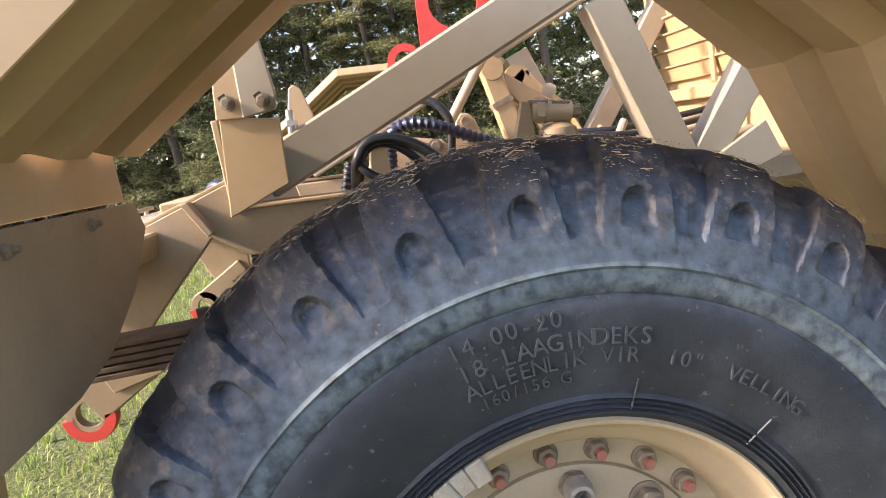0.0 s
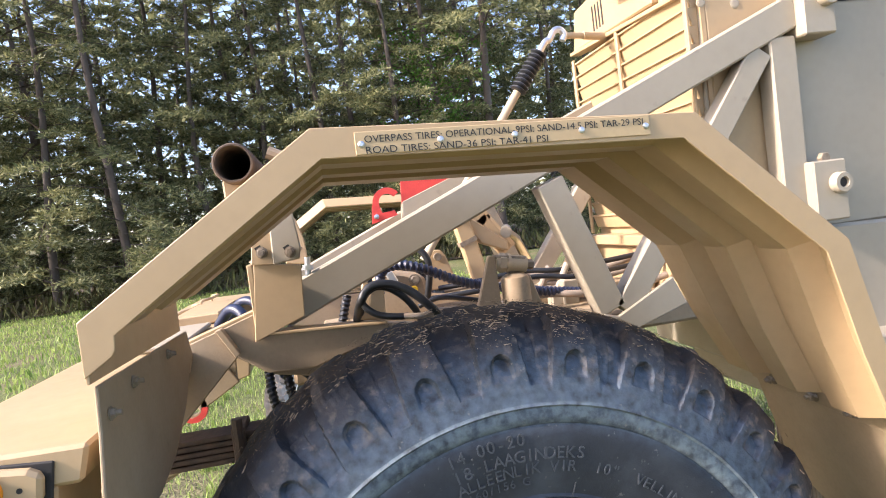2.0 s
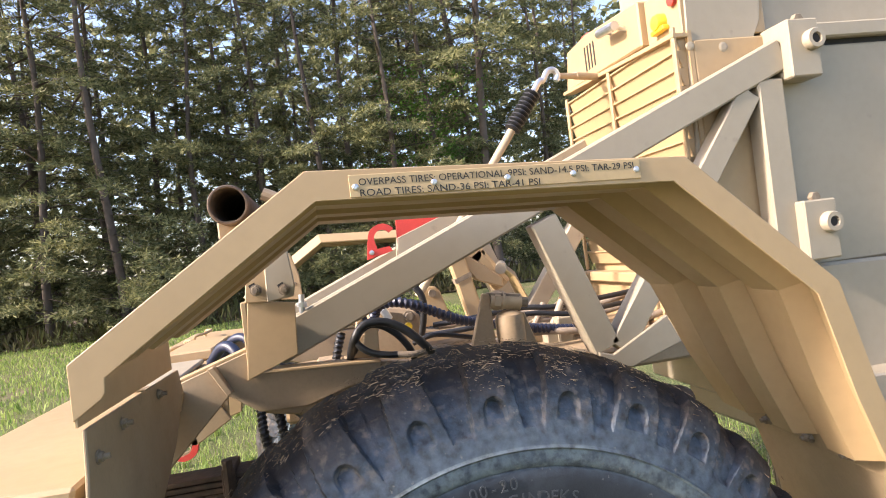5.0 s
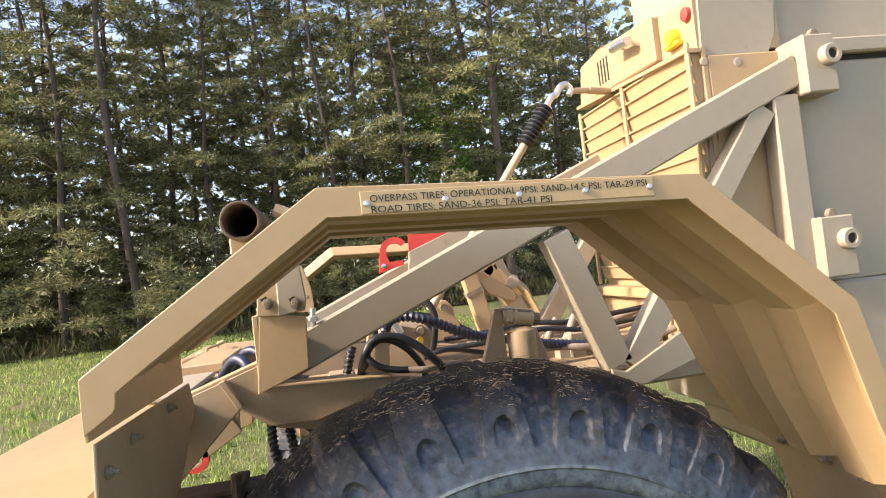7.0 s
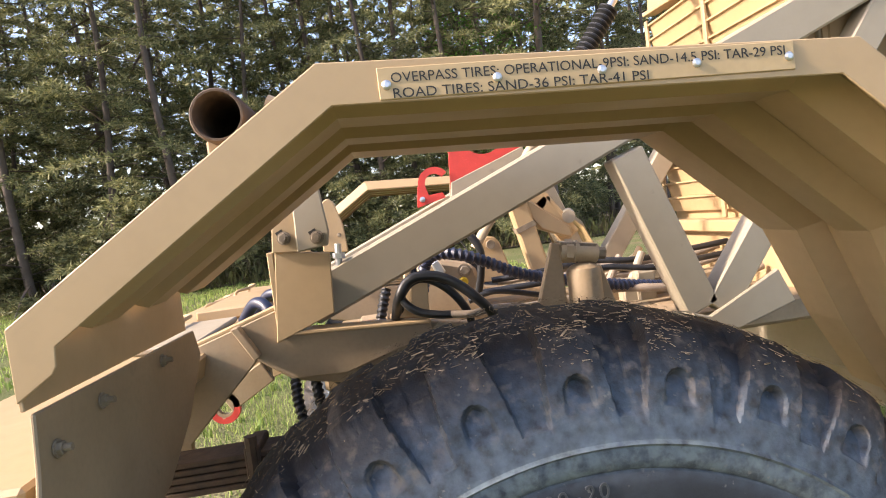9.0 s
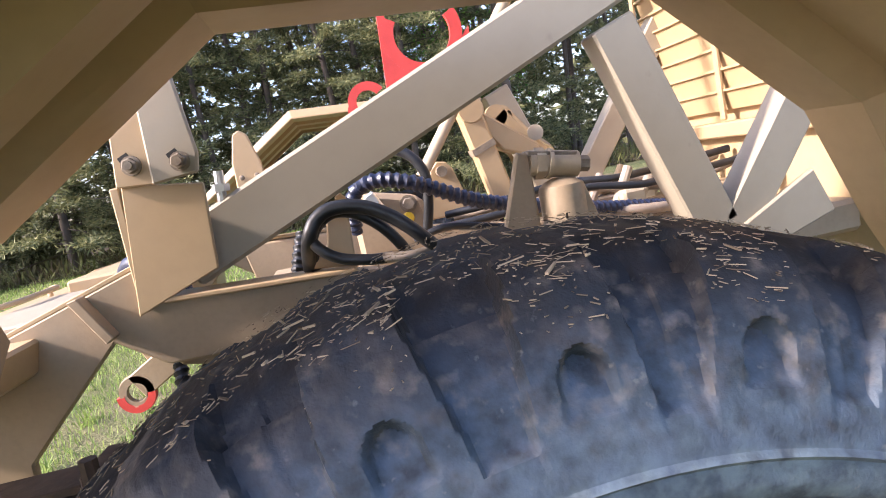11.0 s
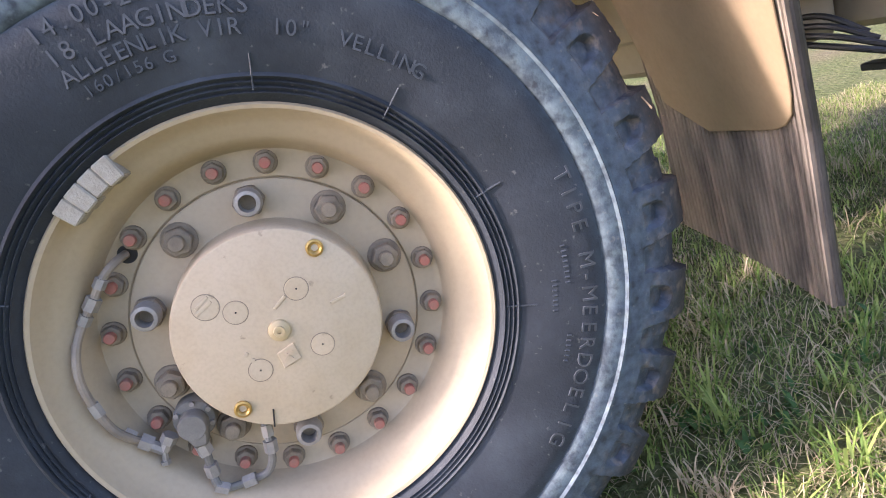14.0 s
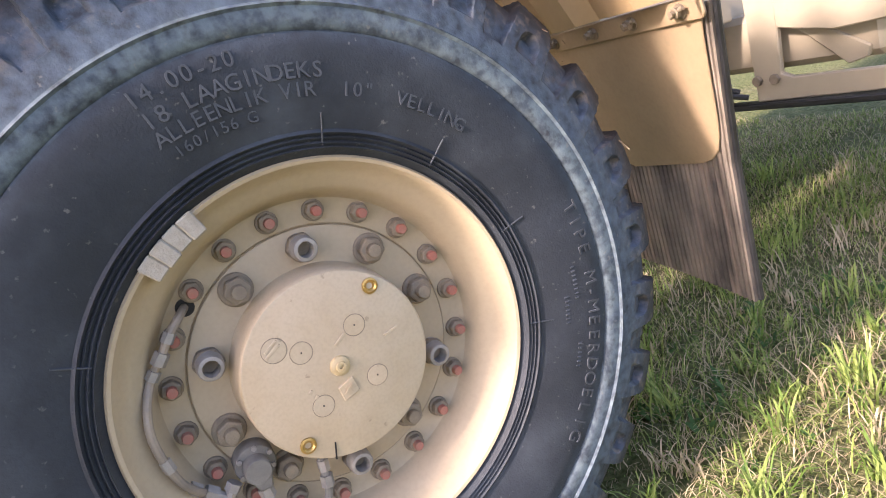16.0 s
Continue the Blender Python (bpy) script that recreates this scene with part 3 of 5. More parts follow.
def tyre_material():
    m = material("tyre_rubber", (0.032, 0.038, 0.047), 0.6, dark=(0.013, 0.016, 0.020), scale=7.0, amount=0.9, fine=0.45, bump=0.35, bump_scale=260, spec=0.33)
    nt, b = m.node_tree, m.node_tree.nodes["Principled BSDF"]
    N, L = nt.nodes.new, nt.links.new
    geo = N("ShaderNodeTexCoord")
    sub = N("ShaderNodeVectorMath")
    sub.operation = "SUBTRACT"
    sub.inputs[1].default_value = (0, 0, HUB_Z)
    L(geo.outputs["Object"], sub.inputs[0])
    flat = N("ShaderNodeVectorMath")
    flat.operation = "MULTIPLY"
    flat.inputs[1].default_value = (1, 0, 1)
    L(sub.outputs[0], flat.inputs[0])
    ln = N("ShaderNodeVectorMath")
    ln.operation = "LENGTH"
    L(flat.outputs[0], ln.inputs[0])

    def band(a, b0, c, d):
        """1 between b0 and c, falling to 0 at a and d."""
        up, dn = N("ShaderNodeMapRange"), N("ShaderNodeMapRange")
        up.inputs["From Min"].default_value, up.inputs["From Max"].default_value = a, b0
        dn.inputs["From Min"].default_value, dn.inputs["From Max"].default_value = d, c
        L(ln.outputs["Value"], up.inputs["Value"]), L(ln.outputs["Value"], dn.inputs["Value"])
        mu = N("ShaderNodeMath")
        mu.operation = "MULTIPLY"
        L(up.outputs["Result"], mu.inputs[0]), L(dn.outputs["Result"], mu.inputs[1])
        return mu.outputs[0]

    def patches(scale, lo, hi, detail=7.0):
        n = N("ShaderNodeTexNoise")
        n.inputs["Scale"].default_value, n.inputs["Detail"].default_value = scale, detail
        L(geo.outputs["Object"], n.inputs["Vector"])
        r = N("ShaderNodeMapRange")
        r.inputs["From Min"].default_value, r.inputs["From Max"].default_value = lo, hi
        L(n.outputs["Fac"], r.inputs["Value"])
        return r.outputs["Result"]

    def times(a, c, k=1.0):
        mu = N("ShaderNodeMath")
        mu.operation = "MULTIPLY"
        L(a, mu.inputs[0]), L(c, mu.inputs[1])
        m2 = N("ShaderNodeMath")
        m2.operation = "MULTIPLY"
        m2.inputs[1].default_value = k
        L(mu.outputs[0], m2.inputs[0])
        return m2.outputs[0]

    col = b.inputs["Base Color"].links[0].from_socket
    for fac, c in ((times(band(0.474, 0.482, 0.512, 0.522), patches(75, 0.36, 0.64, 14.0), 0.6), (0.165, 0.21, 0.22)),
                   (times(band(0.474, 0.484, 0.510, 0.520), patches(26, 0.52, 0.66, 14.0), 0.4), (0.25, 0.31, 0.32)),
                   # bluish sky sheen painted into the outer sidewall colour, broken up by noise
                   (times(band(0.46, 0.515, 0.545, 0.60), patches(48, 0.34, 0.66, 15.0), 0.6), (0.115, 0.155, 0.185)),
                   (times(band(0.52, 0.56, 0.64, 0.7), patches(42, 0.48, 0.68, 14.0), 0.5), (0.105, 0.085, 0.072)),
                   (times(band(0.54, 0.58, 0.66, 0.7), patches(48, 0.54, 0.70, 14.0), 0.65), (0.20, 0.155, 0.115)),
                   (times(band(0.60, 0.64, 0.68, 0.7), patches(30, 0.30, 0.60, 12.0), 0.85), (0.026, 0.021, 0.018)),
                   # same painted sky sheen, bluer, reaching out onto the shoulder
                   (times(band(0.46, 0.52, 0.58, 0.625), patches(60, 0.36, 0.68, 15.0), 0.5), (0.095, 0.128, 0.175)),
                   (times(band(0.30, 0.34, 0.47, 0.50), patches(9, 0.50, 0.72, 10.0), 0.35), (0.075, 0.088, 0.10)),
                   (times(band(0.30, 0.34, 0.60, 0.66), patches(90, 0.66, 0.74), 0.5), (0.19, 0.18, 0.16))):
        x = N("ShaderNodeMix")
        x.data_type = "RGBA"
        L(fac, x.inputs[0]), L(col, x.inputs[6])
        x.inputs[7].default_value = (*c, 1)
        col = x.outputs[2]
    L(col, b.inputs["Base Color"])
    return m


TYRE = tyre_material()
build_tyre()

# rim: flange, barrel, disc
part("rim", lathe([(0.303, 0.080), (0.314, 0.032), (0.3145, 0.024), (0.311, 0.019), (0.306, 0.021), (0.302, 0.028), (0.295, 0.041), (0.285, 0.051), (0.271, 0.060), (0.262, 0.074), (0.257, 0.092), (0.251, 0.104), (0.243, 0.108),
                   (0.212, 0.109), (0.2095, 0.112), (0.208, 0.105), (0.204, 0.103), (0.15, 0.103), (0.15, 0.16), (0.27, 0.17), (0.27, 0.33), (0.30, 0.345)], (0, 0, HUB_Z), 128, caps=False), RIM, wheel, "tan-painted divided steel rim", True)
hub = part("hub_cap", lathe([(0.0, 0.042), (0.141, 0.042), (0.1445, 0.0435), (0.1465, 0.047), (0.1475, 0.055), (0.1485, 0.09), (0.152, 0.106)], (0, 0, HUB_Z), 96, caps=False), HUB, wheel, "round dusty tan hub reduction cover", True)


def polar(r, deg, y):
    return (r * math.cos(radians(deg)), y, HUB_Z + r * math.sin(radians(deg)))


# clamping bolts round the rim disc
for k in range(20):
    c = polar(0.232, 1.7 + 18 * k, 0.109)
    rim_bolt = part("rim_bolt", merge(lathe([(0.0175, 0.0), (0.0175, -0.004), (0.0165, -0.005), (0.0, -0.005)], c, 18), hexnut((c[0], c[1] - 0.004, c[2]), 0.0150, 0.014, k * 1.3)), DUSTY_STEEL, wheel)
    part("bolt_end", merge(lathe([(0.0082, 0.0), (0.0082, -0.026), (0.0072, -0.028), (0.0, -0.028)], c, 14)), RED_MARK, rim_bolt, "bolt end daubed red")
# wheel studs, some open sockets, some closed
for k in range(10):
    deg = 10.4 + 36 * k
    c = polar(0.181, deg, 0.104)
    if k in (2, 4, 7, 9):
        part("stud_socket", lathe([(0.0215, 0.0), (0.0215, -0.004), (0.0205, -0.006), (0.0195, -0.036), (0.0175, -0.040), (0.0125, -0.041), (0.0115, -0.036), (0.0115, -0.012), (0.0, -0.012)], c, 22), BARE_STEEL, wheel, "open grey steel stud sleeve", True)
        part("stud_nut", hexnut((c[0], c[1] - 0.002, c[2]), 0.024, 0.016, k), DUSTY_STEEL, wheel)
    else:
        part("stud_nut", merge(lathe([(0.026, 0.0), (0.026, -0.004), (0.024, -0.006), (0.0, -0.006)], c, 22), hexnut((c[0], c[1] - 0.005, c[2]), 0.0215, 0.018, k * 0.7), lathe([(0.0115, 0.0), (0.0115, -0.032), (0.010, -0.034), (0.0, -0.034)], c, 16)), DUSTY_STEEL, wheel, "dusty grey wheel nut")
# hub cover: plugs and moulded details
for deg, r in ((47, 0.128), (-135, 0.127)):
    c = polar(r, deg, 0.042)
    part("plug", lathe([(0.0125, 0.001), (0.0125, -0.0035), (0.0095, -0.0045), (0.007, -0.002), (0.0055, -0.002), (0.0045, 0.001), (0, 0.001)], c, 22), BRASS, hub, "brass threaded plug", True)
for deg, r0, rd in ((48, 0.0645, 0.0168), (134, 0.0645, 0.0168), (-42, 0.0645, 0.0168), (-135, 0.0645, 0.0168), (139, 0.104, 0.0185)):
    c = polar(r0, deg, 0.042)
    disc = part("blank_disc", lathe([(rd, 0.0005), (rd - 0.0006, -0.0007), (rd - 0.0016, -0.0008), (0.0016, -0.0008), (0.0012, -0.0002), (0, -0.0002)], c, 28), HUB, hub)
    part("disc_groove", lathe([(rd + 0.0007, 0.0003), (rd + 0.0007, -0.0003), (rd - 0.0004, -0.0003), (rd - 0.0004, 0.0003)], c, 28, "y", True), DUSTY_STEEL, disc)
    part("centre_hole", lathe([(0.0013, 0.0), (0.0013, -0.0011), (0, -0.0011)], c, 10), DARK, disc)
c = polar(0.0, 0, 0.042)
part("centre_nipple", lathe([(0.0165, 0.001), (0.0150, -0.004), (0.0125, -0.0055), (0.0085, -0.006), (0.0075, -0.0085), (0.0035, -0.0085), (0.003, -0.005), (0, -0.005)], c, 22), BRASS_PLATE, hub, "small brass grease nipple", True)
part("maker_plate", merge(prism([(-0.014, HUB_Z - 0.056), (0.014, HUB_Z - 0.044 - 0.006), (0.011, HUB_Z - 0.024), (-0.016, HUB_Z - 0.031)], 0.0395, 0.044, 0.0012),
                          bar((-0.009, HUB_Z - 0.045), (0.006, HUB_Z - 0.034), 0.003, 0.0378, 0.041, 0), bar((-0.005, HUB_Z - 0.034), (0.003, HUB_Z - 0.047), 0.003, 0.0378, 0.041, 0)), HUB, hub, "small cast plate with raised strokes")
part("cover_slot", bar((-0.052, HUB_Z - 0.108), (-0.060, HUB_Z - 0.134), 0.0022, 0.0405, 0.045, 0), DARK, hub)
for p, q in (((0.005, 0.622), (0.026, 0.634)), ((-0.058, 0.572), (-0.052, 0.576)), ((-0.052, 0.560), (-0.047, 0.565)), ((0.080, 0.600), (0.105, 0.604)), ((-0.094, 0.652), (-0.068, 0.664)), ((-0.092, 0.660), (-0.070, 0.672))):
    part("cast_mark", bar(p, q, 0.005, 0.0405, 0.044, 0.0008), HUB, hub)

# balance weight clipped on the flange
for k in range(4):
    deg = 109.2 + k * 4.5
    a, b2 = radians(deg), radians(deg + 4.45)
    lo, hi = 0.283 + 0.002 * (k % 2), 0.3165
    pts = [(lo * math.cos(a), HUB_Z + lo * math.sin(a)), (hi * math.cos(a), HUB_Z + hi * math.sin(a)), (hi * math.cos(b2), HUB_Z + hi * math.sin(b2)), (lo * math.cos(b2), HUB_Z + lo * math.sin(b2))]
    part("balance_weight", prism(pts, 0.014 + 0.001 * (k % 2), 0.055, 0.0022), WEIGHT, wheel, "chalky grey balance weight")

VALVE = material("valve_grey", (0.20, 0.185, 0.16), 0.6, 0.15, dark=(0.12, 0.11, 0.095), scale=40.0, amount=0.8, fine=0.35, bump=0.25)
# tyre pressure line: nipple, hose, valve block, elbow pipes
part("air_hose", tube([(-0.160, 0.104, 0.756), (-0.172, 0.078, 0.752), (-0.192, 0.068, 0.738), (-0.213, 0.067, 0.715), (-0.238, 0.067, 0.690), (-0.253, 0.056, 0.668), (-0.264, 0.050, 0.640), (-0.2685, 0.048, 0.610), (-0.267, 0.049, 0.575), (-0.261, 0.052, 0.540), (-0.249, 0.060, 0.514), (-0.240, 0.069, 0.500)], 0.0062, 10), WIRE, wheel, "braided dusty air hose", True)
for p, q, rad in (((-0.190, 0.068, 0.740), (-0.200, 0.067, 0.729), 0.0088), ((-0.209, 0.067, 0.719), (-0.222, 0.067, 0.706), 0.0108), ((-0.228, 0.067, 0.700), (-0.238, 0.067, 0.690), 0.0092), ((-0.2675, 0.049, 0.585), (-0.2655, 0.049, 0.566), 0.0085)):
    part("hose_fitting", rod(p, q, rad, 6), BARE_STEEL, wheel, "steel hose union")
part("port_hole", lathe([(0.0135, 0.0), (0.0135, -0.0015), (0, -0.0015)], polar(0.229, 134, 0.1085), 20), DARK, wheel)
VX, VZ = -0.166, 0.499
vb = part("valve_block", merge(lathe([(0.031, 0.03), (0.031, -0.002), (0.029, -0.005), (0.022, -0.006), (0.0, -0.006)], (VX, 0.080, VZ), 28), lathe([(0.0205, 0.0), (0.0205, -0.022), (0.0185, -0.025), (0.0, -0.026)], (VX - 0.001, 0.076, VZ - 0.002), 28), prism([(VX - 0.020, VZ - 0.003), (VX + 0.019, VZ - 0.006), (VX + 0.009, VZ - 0.036), (VX - 0.010, VZ - 0.034)], 0.0525, 0.078, 0.003)), VALVE, wheel, "round dark grey pressure valve with a drop-shaped boss", True)
for deg in (20, 75, 140, 200, 250, 330):
    part("screw", hexnut((VX + 0.026 * math.cos(radians(deg)), 0.076, VZ + 0.026 * math.sin(radians(deg))), 0.0042, 0.006), BARE_STEEL, vb)
part("elbow_pipe", tube([(-0.170, 0.066, 0.470), (-0.168, 0.066, 0.453), (-0.172, 0.067, 0.420), (-0.172, 0.060, 0.398), (-0.160, 0.060, 0.384), (-0.132, 0.07, 0.376), (-0.105, 0.07, 0.377), (-0.091, 0.07, 0.390), (-0.084, 0.07, 0.412), (-0.080, 0.072, 0.440), (-0.075, 0.078, 0.462)], 0.0062, 10), VALVE, wheel, "bent dusty pipe", True)
for p, q, rad in (((-0.169, 0.066, 0.464), (-0.168, 0.066, 0.446), 0.0115), ((-0.171, 0.066, 0.428), (-0.1725, 0.067, 0.409), 0.0105), ((-0.175, 0.060, 0.394), (-0.160, 0.060, 0.382), 0.0095), ((-0.140, 0.07, 0.3765), (-0.121, 0.07, 0.376), 0.0105), ((-0.0845, 0.07, 0.407), (-0.081, 0.07, 0.426), 0.0105), ((-0.080, 0.072, 0.432), (-0.077, 0.074, 0.450), 0.0095)):
    part("pipe_nut", rod(p, q, rad, 6), BARE_STEEL, wheel)
tee = part("tee_fitting", merge(rod((-0.240, 0.069, 0.499), (-0.219, 0.068, 0.476), 0.0085, 8), rod((-0.219, 0.068, 0.476), (-0.205, 0.068, 0.491), 0.0085, 8), rod((-0.219, 0.068, 0.476), (-0.2235, 0.066, 0.459), 0.0048, 8)), BARE_STEEL, wheel, "steel tee with a bleed nipple")
for p, q, rad in (((-0.243, 0.069, 0.503), (-0.231, 0.069, 0.490), 0.0125), ((-0.258, 0.069, 0.522), (-0.248, 0.069, 0.509), 0.0105), ((-0.211, 0.068, 0.485), (-0.202, 0.068, 0.494), 0.0118), ((-0.2235, 0.066, 0.461), (-0.2245, 0.066, 0.455), 0.0072)):
    part("union", rod(p, q, rad, 6), BARE_STEEL, tee)


def arc_words(words, r, start, end, size):
    """Raised words round the sidewall, read clockwise, spread between two angles."""
    out = bmesh.new()
    n = len(words)
    for i, ch in enumerate(words):
        if ch == " ":
            continue
        deg = start + (end - start) * (i + 0.5) / n
        b = letters(ch, size, 0.0012)
        w = [v.co.x for v in b.verts]
        mid = (min(w) + max(w)) / 2
        a = radians(deg)
        up = Vector((math.cos(a), 0, math.sin(a)))
        along = Vector((math.sin(a), 0, -math.cos(a)))
        y = side_y(r + size * 0.35) - 0.0006
        for v in b.verts:
            v.co = Vector((0, y, HUB_Z)) + up * (r + v.co.y) + along * (v.co.x - mid) + Vector((0, -v.co.z, 0))
        me = bpy.data.meshes.new("tmp")
        b.to_mesh(me)
        b.free()
        out.from_mesh(me)
        bpy.data.meshes.remove(me)
    return out


LETTER = material("raised_rubber", (0.055, 0.062, 0.072), 0.5, dark=(0.032, 0.036, 0.043), scale=30.0, amount=0.8, fine=0.3)
for row, r, a0, a1, size in (("14.00-20", 0.447, 105.5, 87.5, 0.030), ("18 LAAGINDEKS", 0.418, 105.5, 73.0, 0.030), ("ALLEENLIK VIR  10\"  VELLING", 0.394, 105.5, 41.5, 0.028), ("160/156 G", 0.374, 104.0, 87.0, 0.021), ("TIPE M-MEERDOELIG", 0.440, 11.5, -45.5, 0.034), ("INNEBANDTIPE C", 0.436, 214.2, 183.4, 0.028)):
    for i, ch in enumerate(row):
        if ch != " ":
            part("letter", arc_words(ch, r, a0 + (a1 - a0) * i / len(row), a0 + (a1 - a0) * (i + 1) / len(row), size), LETTER, wheel)
# small mould marks across the rings
for deg in (74.0, 44.5, 15, -15, -93, -123, 150, 200, 250):
    part("mould_mark", rod(polar(0.328, deg, side_y(0.335) - 0.001), polar(0.372, deg, side_y(0.372) - 0.001), 0.0013, 6), LETTER, wheel)
for r0, deg, wdeg in ((0.415, -3, 9), (0.418, -22, 7), (0.395, -10, 8)):
    for k in range(int(wdeg * 0.9)):
        part("unread_mark", rod(polar(r0, deg - k * 1.1, side_y(r0) - 0.001), polar(r0 + 0.007, deg - k * 1.1, side_y(r0) - 0.001), 0.0016, 4), LETTER, wheel)

# the wheel stands a little behind the guard's middle and is steered slightly in
AXLE = Matrix.Translation((0, 0.12, HUB_Z))
wheel.matrix_basis = Matrix.Translation((0.016, 0, 0.004)) @ AXLE @ Matrix.Rotation(radians(1.5), 4, "Z") @ Matrix.Rotation(radians(-1.0), 4, "Y") @ AXLE.inverted() @ wheel.matrix_basis

# ---------- mudguard over the wheel ----------
OUT = [(-0.617, 1.358), (-0.257, 1.600), (0.378, 1.564), (0.649, 1.314), (0.702, 1.118), (0.760, 0.946)]      # outer bend line
INN = [(-0.569, 1.333), (-0.245, 1.552), (0.352, 1.523), (0.602, 1.297), (0.656, 1.103), (0.713, 0.946)]
face_pts = [(-0.617, 1.277)] + OUT + list(reversed(INN)) + [(-0.571, 1.312), (-0.576, 1.304)]
guard = part("mudguard", prism(face_pts, -0.057, -0.053, 0.0012), TAN, truck, "angular tan steel mudguard with folded ridges")
DEEP = 0.54


def build_guard_sheet():
    ts = [0, 0.12, 0.17, 0.30, 0.35, 0.44, 0.49, 0.62, 0.67, 0.76, 0.81, 1.0]
    hs = [0, 0, 1, 1, 0, 0, 1, 1, 0, 0, 1, 1]
    bm = bmesh.new()
    line = OUT
    rows = []
    for top in (0.0, 0.004):
        for t, h in zip(ts, hs):
            y = -0.054 + t * (DEEP + 0.054)
            row = []
            for i, (x, z) in enumerate(line):
                ix, iz = INN[i]
                dx, dz = ix - x, iz - z
                ln = math.hypot(dx, dz)
                low = 0.004 + 0.042 * h - top
                skew = (0, 0, 0, 0, 0.5, 1.0)[i] * 0.11 * (y + 0.055)
                row.append(bm.verts.new((x + dx / ln * low + skew, y, z + dz / ln * low)))
            rows.append(row)
    n = len(ts)
    for k in range(n - 1):
        for i in range(len(line) - 1):
            bm.faces.new((rows[k][i], rows[k][i + 1], rows[k + 1][i + 1], rows[k + 1][i]))
            bm.faces.new((rows[n + k][i], rows[n + k + 1][i], rows[n + k + 1][i + 1], rows[n + k][i + 1]))
    for i in range(len(line) - 1):
        for k in (0, n - 1):
            bm.faces.new((rows[k][i], rows[k][i + 1], rows[n + k][i + 1], rows[n + k][i]))
    for k in range(n - 1):
        for i in (0, len(line) - 1):
            bm.faces.new((rows[k][i], rows[k + 1][i], rows[n + k + 1][i], rows[n + k][i]))
    return part("guard_sheet", bm, TAN, guard)


build_guard_sheet()
# front end of the guard: lip folded down, and the hanging plate with three bolts
part("guard_lip", prism([(-0.055, 1.268), (0.50, 1.262), (0.50, 1.352), (-0.055, 1.352)], -0.616, -0.611, 0.001, "x"), TAN, guard)
hang = part("front_plate", prism([(-0.052, 1.264), (0.52, 1.257), (0.545, 1.205), (0.43, 1.109), (0.29, 1.04), (0.17, 1.015), (-0.02, 1.005), (-0.085, 1.03), (-0.080, 1.12), (-0.060, 1.20)], -0.609, -0.603, 0.002, "x"), TAN_DUST, guard, "plain tan plate hanging from the mudguard")
for y, z in ((-0.022, 1.215), (0.10, 1.235), (0.33, 1.238)):
    part("bolt", merge(lathe([(0.011, 0.0), (0.011, 0.002), (0, 0.002)], (-0.602, y, z), 14, "x"), rod((-0.602, y, z), (-0.585, y, z), 0.0045, 8), hexnut((-0.594, y, z), 0.0085, 0.007, 0, "x")), DUSTY_STEEL, hang)

# notice plate on the guard face
PLATE_TAN = material("plate_tan", (0.43, 0.315, 0.165), 0.5, dark=(0.38, 0.27, 0.14), scale=8.0, amount=0.6, fine=0.15, bump=0.06)
plate = part("notice_plate", prism([(-0.192, 1.552), (-0.192, 1.587), (0.292, 1.567), (0.292, 1.534)], -0.0595, -0.056, 0.0008), PLATE_TAN, guard, "tan plate with tyre pressures in black print")
for words, x, z in (("OVERPASS TIRES: OPERATIONAL-9PSI: SAND-14.5 PSI: TAR-29 PSI", -0.178, 1.5695), ("ROAD TIRES: SAND-36 PSI: TAR-41 PSI", -0.178, 1.5525)):
    b = letters(words, 0.0155, 0.0002)
    w = max(v.co.x for v in b.verts)
    want = 0.458 if "OVER" in words else 0.292
    for v in b.verts:
        xx = v.co.x / w * want
        v.co = (x + xx, -0.0600 - v.co.z, z + v.co.y - 0.0385 * xx)
    part("plate_print", b, BLACK_PRINT, plate)
for x in (-0.183, -0.06, 0.06, 0.172, 0.284):
    part("plate_screw", lathe([(0.0052, 0.001), (0.0052, -0.002), (0.003, -0.0035), (0, -0.0035)], (x, -0.0595, 1.5675 - 0.0385 * (x + 0.183)), 12), ZINC, plate)
# mudguard rear: clamp bar with bolts, lower plate, ribbed rubber flap
def tilt_back(bm):
    """Lean of the guard's rear end: it runs back towards the truck and downwards."""
    for v in bm.verts:
        v.co.x += (0.915 - v.co.z) * 0.24 + 0.11 * (v.co.y + 0.055)
        v.co.z += 0.016
    return bm


REAR = 0.780
low = part("lower_plate", tilt_back(prism([(-0.046, 0.918), (-0.026, 0.86), (0.018, 0.690), (0.030, 0.655), (0.048, 0.622), (0.072, 0.603), (0.105, 0.592), (0.34, 0.571), (0.49, 0.63), (0.53, 0.918)], REAR, REAR + 0.005, 0.0015, "x")), TAN_DUST, guard, "tan steel plate with a rounded corner")
part("clamp_strip", tilt_back(prism([(-0.050, 0.926), (-0.057, 0.915), (-0.055, 0.893), (-0.046, 0.884), (0.53, 0.884), (0.53, 0.926)], REAR - 0.009, REAR - 0.001, 0.002, "x")), TAN_DUST, guard, "narrow clamping strip")
